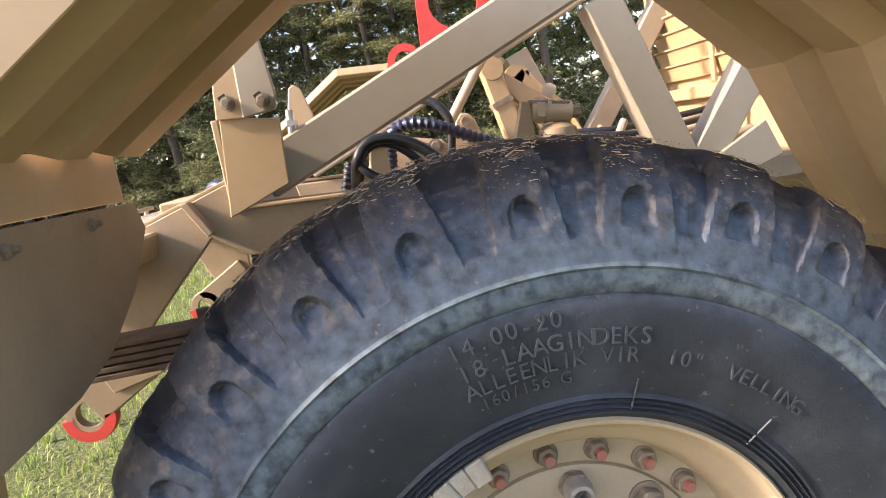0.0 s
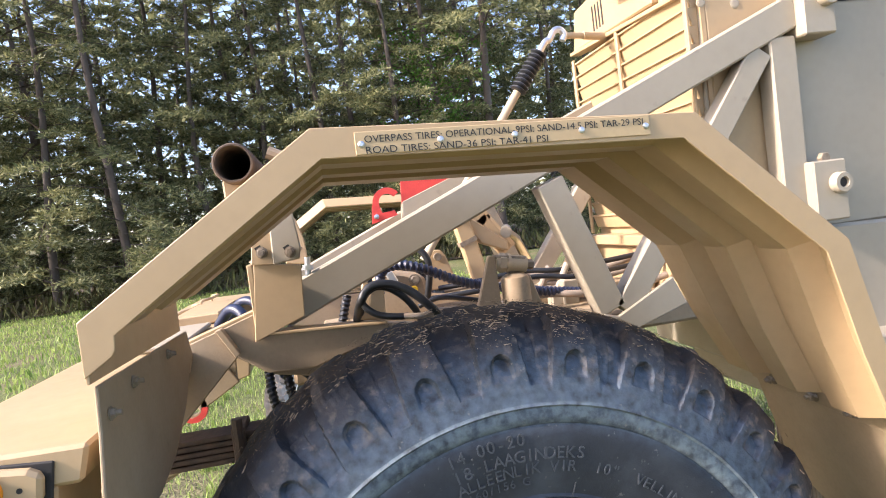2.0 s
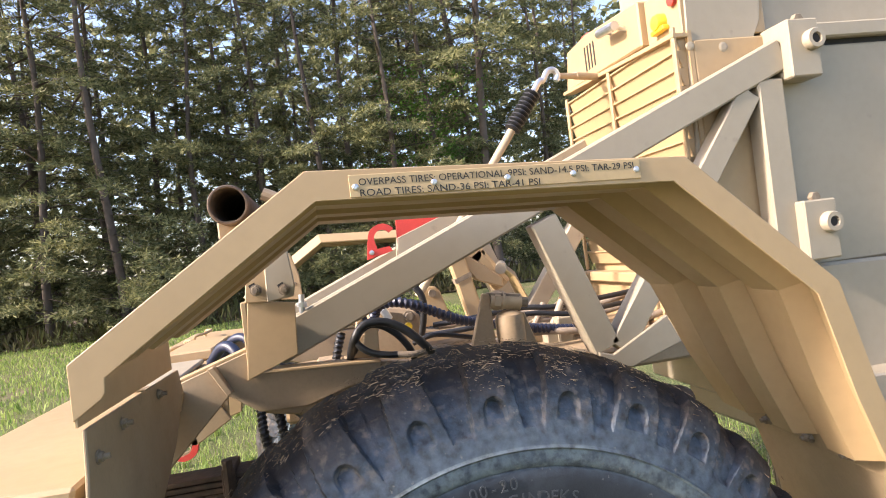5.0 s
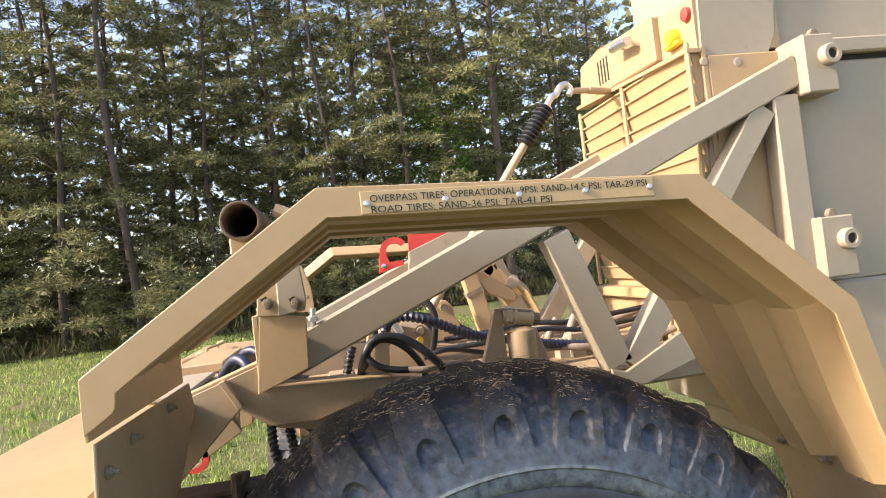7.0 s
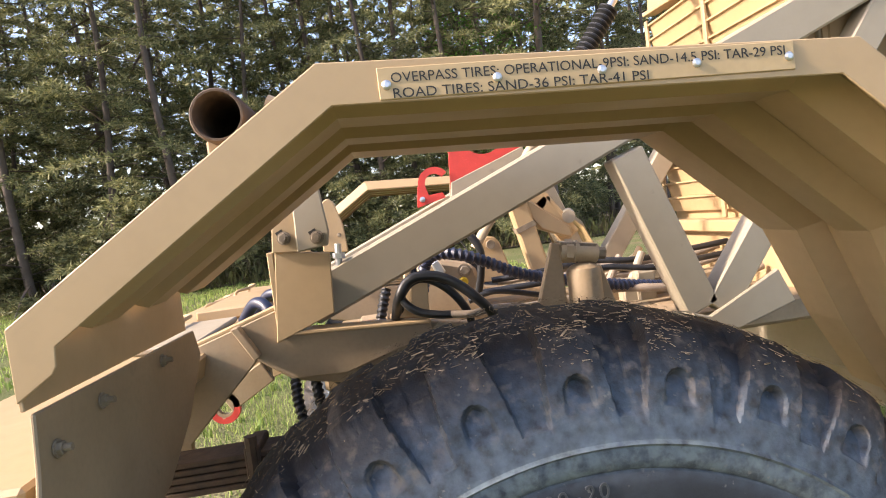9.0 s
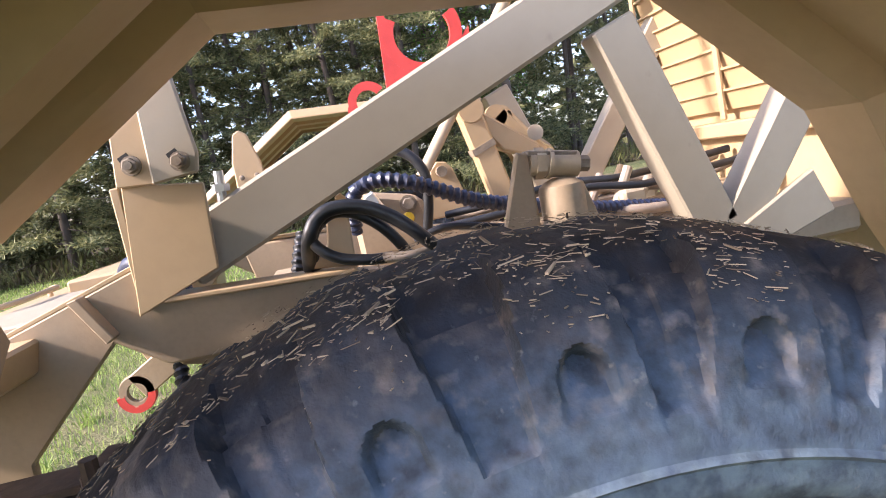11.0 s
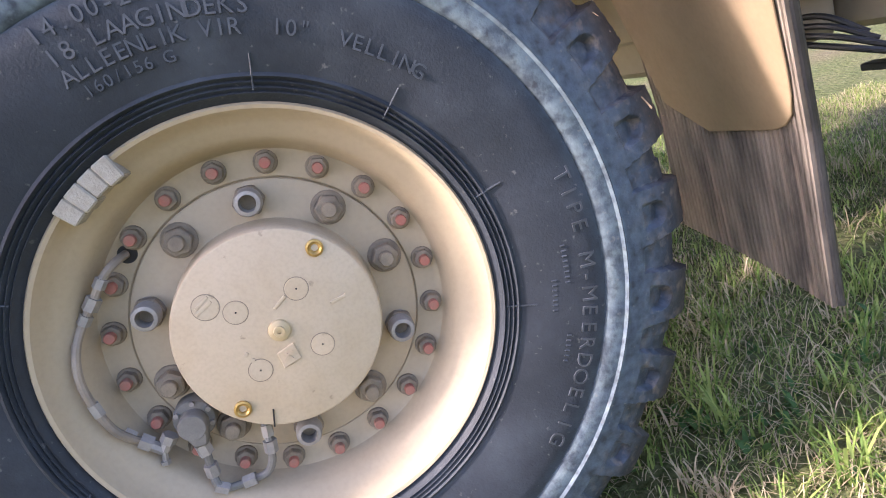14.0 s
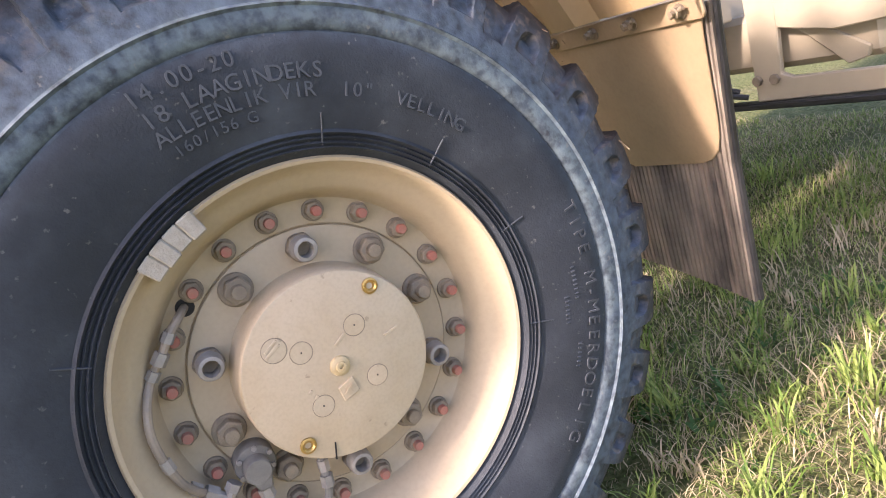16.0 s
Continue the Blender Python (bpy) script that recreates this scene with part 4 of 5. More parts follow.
for y in (-0.005, 0.13, 0.26, 0.42):
    z = 0.905
    clamp_bolt = part("bolt", tilt_back(merge(rod((REAR - 0.036, y, z), (REAR, y, z), 0.0055, 8), lathe([(0.014, 0.0), (0.014, 0.003), (0, 0.003)], (REAR - 0.013, y, z), 14, "x"))), DUSTY_STEEL, guard)
    part("wing_nut", tilt_back(merge(hexnut((REAR - 0.017, y, z), 0.0105, 0.010, 0, "x"), rod((REAR - 0.020, y - 0.019, z + 0.006), (REAR - 0.020, y + 0.019, z - 0.006), 0.0045, 8))), DUSTY_STEEL, clamp_bolt)


def build_flap():
    """Rubber flap, ribbed upright, hung behind the plate and bulging out past it."""
    bm = bmesh.new()
    ny, nz = 216, 12
    front, back = [], []
    for i in range(ny + 1):
        y = -0.056 + 0.535 * i / ny
        rib = 0.008 * (1.0, 1.0, 1.0, 0.9, 0.0, 0.9)[i % 6]
        col_f, col_b = [], []
        for k in range(nz + 1):
            t = k / nz
            z = 0.925 + (0.297 + 0.02 * (y - 0.02) / 0.3 - 0.925) * t
            x = 0.799 + 0.165 * min(t, 0.5) + 0.03 * max(0.0, t - 0.5) + 0.11 * (y + 0.055) + 0.006 * math.sin(y * 9) * t
            yy = y + 0.070 * min(1, t / 0.5) + 0.032 * t
            col_f.append(bm.verts.new((x - rib, yy, z)))
            col_b.append(bm.verts.new((x + 0.008, yy, z)))
        front.append(col_f)
        back.append(col_b)
    for i in range(ny):
        for k in range(nz):
            bm.faces.new((front[i][k], front[i + 1][k], front[i + 1][k + 1], front[i][k + 1]))
            bm.faces.new((back[i][k], back[i][k + 1], back[i + 1][k + 1], back[i + 1][k]))
        for k in (0, nz):
            bm.faces.new((front[i][k], front[i + 1][k], back[i + 1][k], back[i][k]))
    for i in (0, ny):
        for k in range(nz):
            bm.faces.new((front[i][k], front[i][k + 1], back[i][k + 1], back[i][k]))
    flap = part("mud_flap", bm, FLAP, guard, "ribbed black rubber flap caked with reddish dust")
    edge = [(0.802 + 0.165 * min(t, 0.5) + 0.03 * max(0.0, t - 0.5), -0.060 + 0.070 * min(1, t / 0.5) + 0.032 * t, 0.925 - 0.630 * t) for t in [q / 10 for q in range(11)]]
    part("edge_bead", tube(edge, 0.0065, 8, 4), RUBBER_HOSE, flap, "black rubber bead along the edge", True)
    return flap


def flap_material():
    """Black rubber with dust lying in upright streaks."""
    m = material("dusty_flap", (0.10, 0.085, 0.07), 0.8, dark=(0.04, 0.036, 0.034), scale=20.0, amount=0.8, fine=0.4, bump=0.3, bump_scale=90)
    nt, b = m.node_tree, m.node_tree.nodes["Principled BSDF"]
    N, L = nt.nodes.new, nt.links.new
    col = b.inputs["Base Color"].links[0].from_socket
    for scale, lo, hi, c, k in (((1, 9, 3), 0.32, 0.70, (0.32, 0.26, 0.20), 0.9), ((1, 25, 2.5), 0.52, 0.72, (0.42, 0.31, 0.24), 0.6)):
        mp = N("ShaderNodeMapping")
        mp.inputs["Scale"].default_value = scale
        L(N("ShaderNodeTexCoord").outputs["Object"], mp.inputs["Vector"])
        n = N("ShaderNodeTexNoise")
        n.inputs["Scale"].default_value, n.inputs["Detail"].default_value = 1.6, 8
        L(mp.outputs["Vector"], n.inputs["Vector"])
        r = N("ShaderNodeMapRange")
        r.inputs["From Min"].default_value, r.inputs["From Max"].default_value, r.inputs["To Max"].default_value = lo, hi, k
        L(n.outputs["Fac"], r.inputs["Value"])
        x = N("ShaderNodeMix")
        x.data_type = "RGBA"
        L(r.outputs["Result"], x.inputs[0]), L(col, x.inputs[6])
        x.inputs[7].default_value = (*c, 1)
        col = x.outputs[2]
    L(col, b.inputs["Base Color"])
    return m


FLAP = flap_material()
build_flap()
# old pipe end beside the guard
pipe = part("exhaust_pipe", lathe([(0.032, 0.55), (0.032, 0.0), (0.030, -0.004), (0.0275, -0.004), (0.0265, 0.0), (0.0265, 0.50), (0.0, 0.50)], (-0.380, 0.0, 1.567), 32), RUST_PIPE, truck, "open rusty tube end clamped by the mudguard", True)
part("pipe_clamp", merge(box(-0.405, -0.36, 0.03, 0.07, 1.515, 1.545, 0.003), rod((-0.375, 0.05, 1.53), (-0.335, 0.05, 1.55), 0.006, 8), rod((-0.33, 0.05, 1.585), (-0.31, 0.05, 1.575), 0.011, 10)), TAN_DUST, pipe)

# ---------- strutted frame ----------
Y0, Y1 = 0.69, 0.76


def frame_side(y0, y1, label):
    f = part("strut_frame", bar((-0.400, 1.252), (1.235, 1.940), 0.098, y0, y1, 0.006), TAN_GREY, truck, label)
    part("strut", bar((0.386, 1.508), (0.535, 1.112), 0.084, y0 + 0.004, y1 - 0.004), TAN_GREY, f)
    part("strut", bar((0.575, 1.105), (1.105, 1.825), 0.075, y0 + 0.004, y1 - 0.004), TAN_GREY, f)
    part("post", box(1.130, 1.222, y0 + 0.002, y1, 0.95, 1.86, 0.006), TAN_GREY, f)
    part("gusset", prism([(0.50, 1.108), (0.545, 1.094), (0.728, 1.186), (0.765, 1.10), (0.603, 1.050), (0.51, 1.055)], y0 - 0.003, y0 + 0.012), TAN_GREY, f)
    return f


near_frame = frame_side(Y0, Y1, "grey-tan welded box-section struts")
far_frame = frame_side(1.55, 1.62, "grey-tan welded box-section struts on the far side")
# bracket block on the cab, upper and lower, with socket ends
for z0, z1, x0, x1, nm in ((1.850, 2.030, 1.225, 1.335, "upper"), (1.285, 1.470, 1.205, 1.320, "lower")):
    bk = part("hinge_block", box(x0, x1, 0.655, 0.78, z0, z1, 0.005), TAN_GREY, truck, "square tan bracket with a round socket")
    c = ((x0 + x1) / 2 + 0.022, 0.655, (z0 + z1) / 2 + 0.02)
    part("socket", lathe([(0.032, 0.005), (0.032, -0.022), (0.029, -0.027), (0.017, -0.027), (0.015, -0.02), (0.015, 0.0), (0, 0.0)], c, 24), TAN_GREY, bk, "", True)
    part("socket_hole", lathe([(0.0149, 0), (0.0149, -0.019), (0, -0.019)], c, 16), DARK, bk)
    part("top_bolt", merge(hexnut((0, 0, 0), 0.018, 0.02)), DUSTY_STEEL, bk).matrix_basis = Matrix.Translation((c[0] - 0.01, 0.70, z1 + 0.008))

# cab wall and roof edge
cab = part("cab_wall", box(1.24, 3.6, 0.74, 1.75, 1.26, 1.97, 0.008), TAN_GREY, truck, "flat grey-tan armoured cab side")
part("cab_lower", prism([(1.20, 1.27), (3.6, 1.20), (3.6, 0.75), (1.22, 0.75)], 0.715, 1.76, 0.01), TAN_GREY, cab)
part("cab_ledge", box(1.24, 3.6, 0.715, 1.76, 1.985, 2.035, 0.006), TAN_GREY, cab)
part("cab_gap", box(1.25, 3.6, 0.745, 1.74, 1.965, 1.990, 0.0), DARK, cab)
part("cab_upper", prism([(1.25, 2.04), (3.6, 2.04), (3.6, 2.75), (1.25, 2.75)], 0.80, 1.70, 0.008), TAN_GREY, cab)

# engine box with grille, looking forward
ENG_X, EY0, EY1 = 0.93, 0.765, 1.67
eng = part("engine_box", box(ENG_X + 0.045, 1.24, EY0, EY1, 1.06, 2.02, 0.006), TAN, truck, "tan engine housing with a slatted front grille")
part("side_panel", prism([(0.945, 1.62), (0.985, 2.60), (1.22, 2.60), (1.240, 2.18), (1.228, 2.075), (1.19, 2.0), (1.23, 1.90), (1.23, 1.62)], 0.770, 0.785, 0.003), TAN_GREY, eng)
part("upper_hood", prism([(0.985, 2.075), (1.665, 2.10), (1.645, 2.17), (1.615, 2.265), (1.43, 2.275), (0.985, 2.235)], ENG_X - 0.004, 1.25, 0.006, "x"), TAN, eng)
part("lamp_recess", prism([(0.775, 2.03), (0.98, 2.07), (0.98, 2.225), (0.775, 2.21)], ENG_X + 0.02, 1.25, 0.004, "x"), TAN, eng)
lamp = part("yellow_lamp", merge(lathe([(0.030, 0.0), (0.030, -0.018), (0.024, -0.030), (0.0, -0.034)], (ENG_X + 0.02, 0.88, 2.118), 18, "x"), box(ENG_X - 0.005, ENG_X + 0.02, 0.84, 0.92, 2.085, 2.10, 0.003)), YELLOW, eng, "small yellow lamp", True)
part("red_lens", lathe([(0.022, 0.0), (0.022, -0.014), (0.0, -0.02)], (ENG_X + 0.02, 0.80, 2.165), 16, "x"), RED_PAINT, eng, "small red marker lens", True)
part("red_cap", lathe([(0.05, 0.0), (0.05, 0.02), (0.03, 0.035), (0.0, 0.038)], (1.00, 1.50, 2.27), 18, "z"), RED_PAINT, eng, "red filler cap", True)
part("zinc_latch", merge(rod((ENG_X - 0.05, 1.20, 2.20), (ENG_X - 0.05, 1.07, 2.185), 0.017, 12), rod((ENG_X - 0.05, 1.08, 2.186), (ENG_X, 1.08, 2.17), 0.008, 8), rod((ENG_X - 0.05, 1.19, 2.20), (ENG_X, 1.19, 2.195), 0.006, 8)), ZINC, eng, "shiny zinc latch")
part("grille_back", box(ENG_X + 0.030, ENG_X + 0.044, EY0, EY1, 1.28, 2.05, 0.0), TAN, eng)
for z in [1.315 + 0.0565 * i for i in range(13)]:
    part("slat", prism([(ENG_X + 0.034, z), (ENG_X + 0.010, z), (ENG_X - 0.004, z + 0.048), (ENG_X - 0.013, z + 0.050), (ENG_X - 0.013, z + 0.056), (ENG_X + 0.034, z + 0.056)], EY0 + 0.015, EY1 - 0.015, 0.0), TAN, eng)
for y in (EY0 + 0.011, 1.235, EY1 - 0.011):
    part("grille_post", box(ENG_X - 0.020, ENG_X - 0.008, y - 0.010, y + 0.010, 1.29, 2.065, 0.003), TAN, eng)
part("grille_header", prism([(EY0, 2.030), (EY1, 2.085), (EY1, 2.10), (EY0, 2.045)], ENG_X - 0.022, ENG_X + 0.03, 0.002, "x"), TAN, eng)
part("grille_sill", box(ENG_X - 0.045, ENG_X + 0.03, EY0, EY1, 1.245, 1.285, 0.004), TAN, eng)
part("lower_panel", box(ENG_X - 0.01, ENG_X + 0.02, EY0, EY1, 1.06, 1.245, 0.004), TAN, eng)
for k in range(4):
    y = 1.345 + k * 0.028
    part("louvre", box(ENG_X - 0.006, ENG_X, y, y + 0.010, 2.125, 2.225, 0.0), DARK, eng)
for x, z, r in ((1.08, 1.99, 0.016), (0.965, 2.0, 0.014)):
    part("panel_screw", lathe([(r, 0.0), (r, -0.006), (r * 0.6, -0.008), (0, -0.008)], (x, 0.770, z), 14), TAN_GREY, eng)

# ---------- front rails ----------
def front_rail(y0, y1, flip, label):
    rail = part("chassis_rail", prism([(-0.675, 1.193), (-0.547, 1.233), (-0.462, 1.260), (-0.445, 1.212), (-0.424, 1.200), (-0.128, 1.182), (-0.128, 1.155), (-0.33, 1.095), (-0.45, 1.10), (-0.521, 1.152), (-0.63, 1.045), (-0.685, 0.99), (-0.690, 0.885), (-0.80, 0.86), (-0.86, 1.00), (-0.86, 1.12)], y0, y1, 0.003), TAN_DUST, truck, label)
    part("rear_rail", prism([(-0.46, 1.196), (-0.128, 1.180), (0.46, 1.085), (0.46, 1.0), (-0.20, 1.04), (-0.44, 1.09)], y0 + flip * 0.02, y1 + flip * 0.05, 0.004), TAN_DUST, rail)
    fl0, fl1 = sorted((y0 - flip * 0.014, y1 + flip * 0.03))
    part("rail_flange", prism([(-0.43, 1.208), (-0.128, 1.190), (-0.128, 1.182), (-0.43, 1.199)], fl0, fl1, 0.002), TAN, rail)
    part("flange_tab", prism([(-0.205, 1.20), (-0.128, 1.190), (-0.124, 1.275), (-0.142, 1.295), (-0.160, 1.285), (-0.168, 1.235)], y0 + flip * 0.01, y0 + flip * 0.022, 0.003), TAN, rail)
    part("front_flange", prism([(-0.86, 1.128), (-0.675, 1.200), (-0.462, 1.268), (-0.462, 1.260), (-0.675, 1.193), (-0.86, 1.120)], y0 + flip * 0.002, y0 + flip * 0.07, 0.001), TAN, rail)
    part("gusset", prism([(-0.562, 1.232), (-0.546, 1.236), (-0.508, 1.165), (-0.521, 1.157)], *sorted((y0 - flip * 0.03, y0)), 0.002), TAN_DUST, rail)
    hook = part("tow_plate", merge(bar((-0.70, 0.93), (-0.865, 0.835), 0.085, y0 + flip * 0.012, y0 + flip * 0.037, 0.004), lathe([(0.052, -0.012), (0.056, 0.0), (0.052, 0.012), (0.030, 0.012), (0.028, 0.0), (0.030, -0.012)], (-0.868, y0 + flip * 0.025, 0.822), 32, "y", True)), TAN_DUST, rail, "towing eye plate", True)
    tip = lathe([(0.057, -0.013), (0.059, 0.0), (0.057, 0.013), (0.034, 0.013), (0.032, 0.0), (0.034, -0.013)], (-0.872, y0 + flip * 0.025, 0.815), 32, "y", True)
    bmesh.ops.delete(tip, geom=[v for v in tip.verts if v.co.z > 0.822], context="VERTS")
    bmesh.ops.holes_fill(tip, edges=tip.edges[:], sides=0)
    part("painted_tip", tip, RED_PAINT, hook, "eye tip painted red", True)
    return rail


front_rail(0.660, 0.680, 1, "tan bent chassis side rail with a towing eye")
front_rail(1.650, 1.630, -1, "tan bent chassis side rail, far side")
plate2 = part("bracket_plate", prism([(-0.448, 1.388), (-0.330, 1.370), (-0.338, 1.236), (-0.470, 1.186)], 0.645, 0.657, 0.002), TAN, truck, "tan bracket plate with two bolts")
part("bracket_web", prism([(0.646, 1.19), (0.646, 1.386), (0.76, 1.386), (0.76, 1.24)], -0.466, -0.452, 0.002, "x"), TAN, plate2)
part("guard_stay", prism([(-0.452, 1.384), (-0.397, 1.380), (-0.390, 1.53), (-0.442, 1.47)], 0.636, 0.645, 0.002), TAN, plate2)
part("guard_stay", prism([(-0.398, 1.379), (-0.330, 1.386), (-0.324, 1.415), (-0.338, 1.56), (-0.392, 1.56)], 0.628, 0.642, 0.003), TAN_GREY, plate2)
for x, z, y in ((-0.422, 1.413, 0.636), (-0.351, 1.406, 0.628)):
    part("bolt", merge(lathe([(0.015, 0.0), (0.015, -0.003), (0, -0.003)], (x, y, z), 16), hexnut((x, y - 0.003, z), 0.012, 0.010, 0.3), lathe([(0.0065, 0), (0.0065, -0.020), (0, -0.020)], (x, y, z), 10)), DUSTY_STEEL, plate2)
    part("slot", bar((x - 0.004, z + 0.004), (x - 0.010, z + 0.017), 0.016, y - 0.0015, y, 0), DARK, plate2)
# front leaf spring end, dark under the rail
spring = part("leaf_spring", merge(*[box(-0.95 + 0.03 * k, -0.30 - 0.03 * k, 0.46, 0.54, 1.005 - 0.014 * k, 1.016 - 0.014 * k, 0.002) for k in range(5)]), RUST_PIPE, truck, "dark leaf spring pack")
part("spring_clip", merge(box(-0.525, -0.495, 0.45, 0.55, 0.925, 1.03, 0.003), rod((-0.51, 0.455, 0.92), (-0.51, 0.455, 1.05), 0.012, 8)), RUST_PIPE, spring)

# nose at the front
nose = part("nose", prism([(-0.625, 1.186), (-0.925, 1.192), (-0.955, 1.175), (-0.955, 1.135), (-0.93, 1.13), (-0.640, 1.13)], -0.055, 2.365, 0.006), TAN, truck, "tan front crossmember with a flat sunlit top")
for y0, y1 in ((-0.054, 0.13), (2.18, 2.364)):
    part("corner_box", prism([(-0.675, 1.135), (-0.95, 1.135), (-0.97, 0.80), (-0.93, 0.74), (-0.72, 0.80)], y0, y1, 0.006), TAN, nose)
part("lamp_recess", prism([(-0.80, 1.181), (-0.672, 1.170), (-0.682, 1.106), (-0.80, 1.095)], -0.060, -0.054, 0.002), DARK, nose)
ind = part("indicator", prism([(-0.80, 1.180), (-0.700, 1.168), (-0.683, 1.158), (-0.688, 1.120), (-0.705, 1.110), (-0.80, 1.098)], -0.078, -0.058, 0.006), TAN, nose, "cream lamp housing with an amber lens")
part("lens", lathe([(0.026, 0.004), (0.026, -0.006), (0.022, -0.018), (0.012, -0.024), (0.0, -0.026)], (-0.758, -0.078, 1.146), 24), AMBER, ind, "amber indicator lens", True)
ind2 = part("side_lamp", lathe([(0.034, 0.004), (0.034, -0.010), (0.030, -0.013), (0.026, -0.012)], (-0.757, -0.056, 1.062), 28), RIM, nose, "round pale lamp bezel", True)
part("lens", lathe([(0.027, 0.004), (0.027, -0.012), (0.020, -0.020), (0.0, -0.024)], (-0.757, -0.056, 1.062), 24), AMBER, ind2, "amber side lens", True)
part("screw", lathe([(0.004, 0.002), (0.004, -0.001), (0, -0.001)], (-0.712, -0.078, 1.142), 10), DARK, ind)
for y in (0.95, 1.45, 1.9):
    part("grab_handle", tube([(-0.84, y, 1.19), (-0.835, y, 1.215), (-0.80, y + 0.05, 1.22), (-0.80, y + 0.20, 1.22), (-0.835, y + 0.25, 1.215), (-0.84, y + 0.25, 1.19)], 0.006, 8, 4), TAN, nose, "", True)
part("hatch_lid", box(-0.80, -0.645, 1.20, 1.62, 1.19, 1.225, 0.006), TAN, nose)
part("hatch_lid", box(-0.81, -0.66, 0.72, 1.12, 1.19, 1.205, 0.004), TAN_GREY, nose)

# ---------- far mudguard, seen from within ----------
MID = 1.155
far_guard = part("mudguard", prism(face_pts, 2 * MID + 0.053, 2 * MID + 0.057, 0.0012), TAN, truck, "tan mudguard over the far wheel")
sheet_mesh = [o for o in guard.children if o.name.startswith("guard_sheet")][0].data.copy()
for v in sheet_mesh.vertices:
    v.co.y = 2 * MID - v.co.y
sheet_mesh.flip_normals()
far_sheet = new("guard_sheet", sheet_mesh)
far_sheet.parent = far_guard
far_sheet.matrix_parent_inverse = world_of(far_guard).inverted()
far_stay = part("guard_stay", prism([(-0.435, 1.34), (-0.345, 1.33), (-0.35, 1.43), (-0.375, 1.52), (-0.395, 1.535), (-0.415, 1.525), (-0.435, 1.44)], 1.60, 1.615, 0.004), TAN, truck, "round-topped tan stay plate")
for x in (-0.415, -0.37):
    part("rivet", lathe([(0.008, 0.0), (0.006, -0.005), (0, -0.006)], (x, 1.60, 1.395), 12), DUSTY_STEEL, far_stay)

part("cab_step", merge(box(1.14, 1.30, 0.42, 0.60, 0.825, 0.845, 0.004), box(1.14, 1.30, 0.42, 0.432, 0.78, 0.845, 0.003), box(1.20, 1.24, 0.59, 0.75, 0.80, 0.83, 0.003)), TAN_GREY, truck, "small pale foot step below the cab")

# far front wheel, mostly hidden
far_wheel = part("wheel", lathe([(0.0, 2.20), (0.15, 2.20), (0.15, 2.0), (0.30, 1.98), (0.30, 2.30), (0.0, 2.30)], (0, 0, HUB_Z), 40), RIM, truck, "far front wheel with a black tyre")
far_tyre = new("tyre", bpy.data.meshes["tyre"])
far_tyre.parent = far_wheel
far_tyre.matrix_basis = Matrix.Translation((0, 2 * MID - 0.37, 0))
far_tyre.matrix_parent_inverse = world_of(far_wheel).inverted()

# ---------- lifting eyes on the far struts ----------
def annulus(cx, cz, r_in, r_out, y0, y1, a0=0.0, a1=360.0, n=28):
    pts = [(cx + r_out * math.cos(radians(a0 + (a1 - a0) * k / n)), cz + r_out * math.sin(radians(a0 + (a1 - a0) * k / n))) for k in range(n + 1)]
    pts += [(cx + r_in * math.cos(radians(a1 + (a0 - a1) * k / n)), cz + r_in * math.sin(radians(a1 + (a0 - a1) * k / n))) for k in range(n + 1)]
    bm = bmesh.new()
    lo = [bm.verts.new((x, y0, z)) for x, z in pts]
    hi = [bm.verts.new((x, y1, z)) for x, z in pts]
    m = n + 1
    for k in range(n):
        a, b, c, d = k, k + 1, 2 * m - 2 - k, 2 * m - 1 - k
        bm.faces.new((lo[a], lo[b], lo[c], lo[d]))
        bm.faces.new((hi[d], hi[c], hi[b], hi[a]))
        bm.faces.new((lo[a], hi[a], hi[b], lo[b]))
        bm.faces.new((lo[d], lo[c], hi[c], hi[d]))
    for e in ((0, 2 * m - 1), (n, m)):
        bm.faces.new((lo[e[0]], lo[e[1]], hi[e[1]], hi[e[0]]))
    return bm


eye = part("lifting_eye", merge(annulus(0.187, 1.70, 0.083, 0.118, 1.495, 1.515, 150, 390), prism([(0.052, 1.50), (0.068, 1.78), (0.086, 1.78), (0.100, 1.65), (0.150, 1.595), (0.24, 1.60), (0.325, 1.70), (0.325, 1.60), (0.25, 1.53)], 1.4955, 1.5145, 0.0)), RED_PAINT, truck, "faded red lifting eye plate")
part("eye_foot", prism([(0.045, 1.44), (0.055, 1.53), (0.33, 1.63), (0.33, 1.56)], 1.493, 1.55, 0.003), TAN_GREY, eye)
hook = part("tie_hook", merge(annulus(-0.005, 1.535, 0.034, 0.058, 1.49, 1.508, 35, 200), prism([(-0.066, 1.53), (-0.040, 1.53), (-0.030, 1.495), (0.02, 1.50), (0.03, 1.48), (-0.075, 1.455)], 1.4905, 1.5075, 0.0)), RED_PAINT, truck, "red open tie hook")
part("pin", lathe([(0.010, 0.0), (0.010, -0.012), (0, -0.014)], (-0.055, 1.49, 1.482), 14), ZINC, hook)

# ---------- cylinder with pivot nut, between two wedge plates ----------
cyl = part("ram", lathe([(0.045, 0.95), (0.045, 1.228), (0.042, 1.238), (0.030, 1.247), (0.015, 1.252), (0.0, 1.252)], (0.295, 0.85, 0), 32, "z"), TAN_DUST, truck, "dusty tan suspension ram", True)
part("pivot", merge(rod((0.238, 0.85, 1.290), (0.335, 0.85, 1.272), 0.026, 20), rod((0.250, 0.85, 1.288), (0.268, 0.85, 1.285), 0.031, 6), rod((0.274, 0.85, 1.284), (0.282, 0.85, 1.282), 0.030, 20)), RIM, cyl, "tan pivot nut", True)
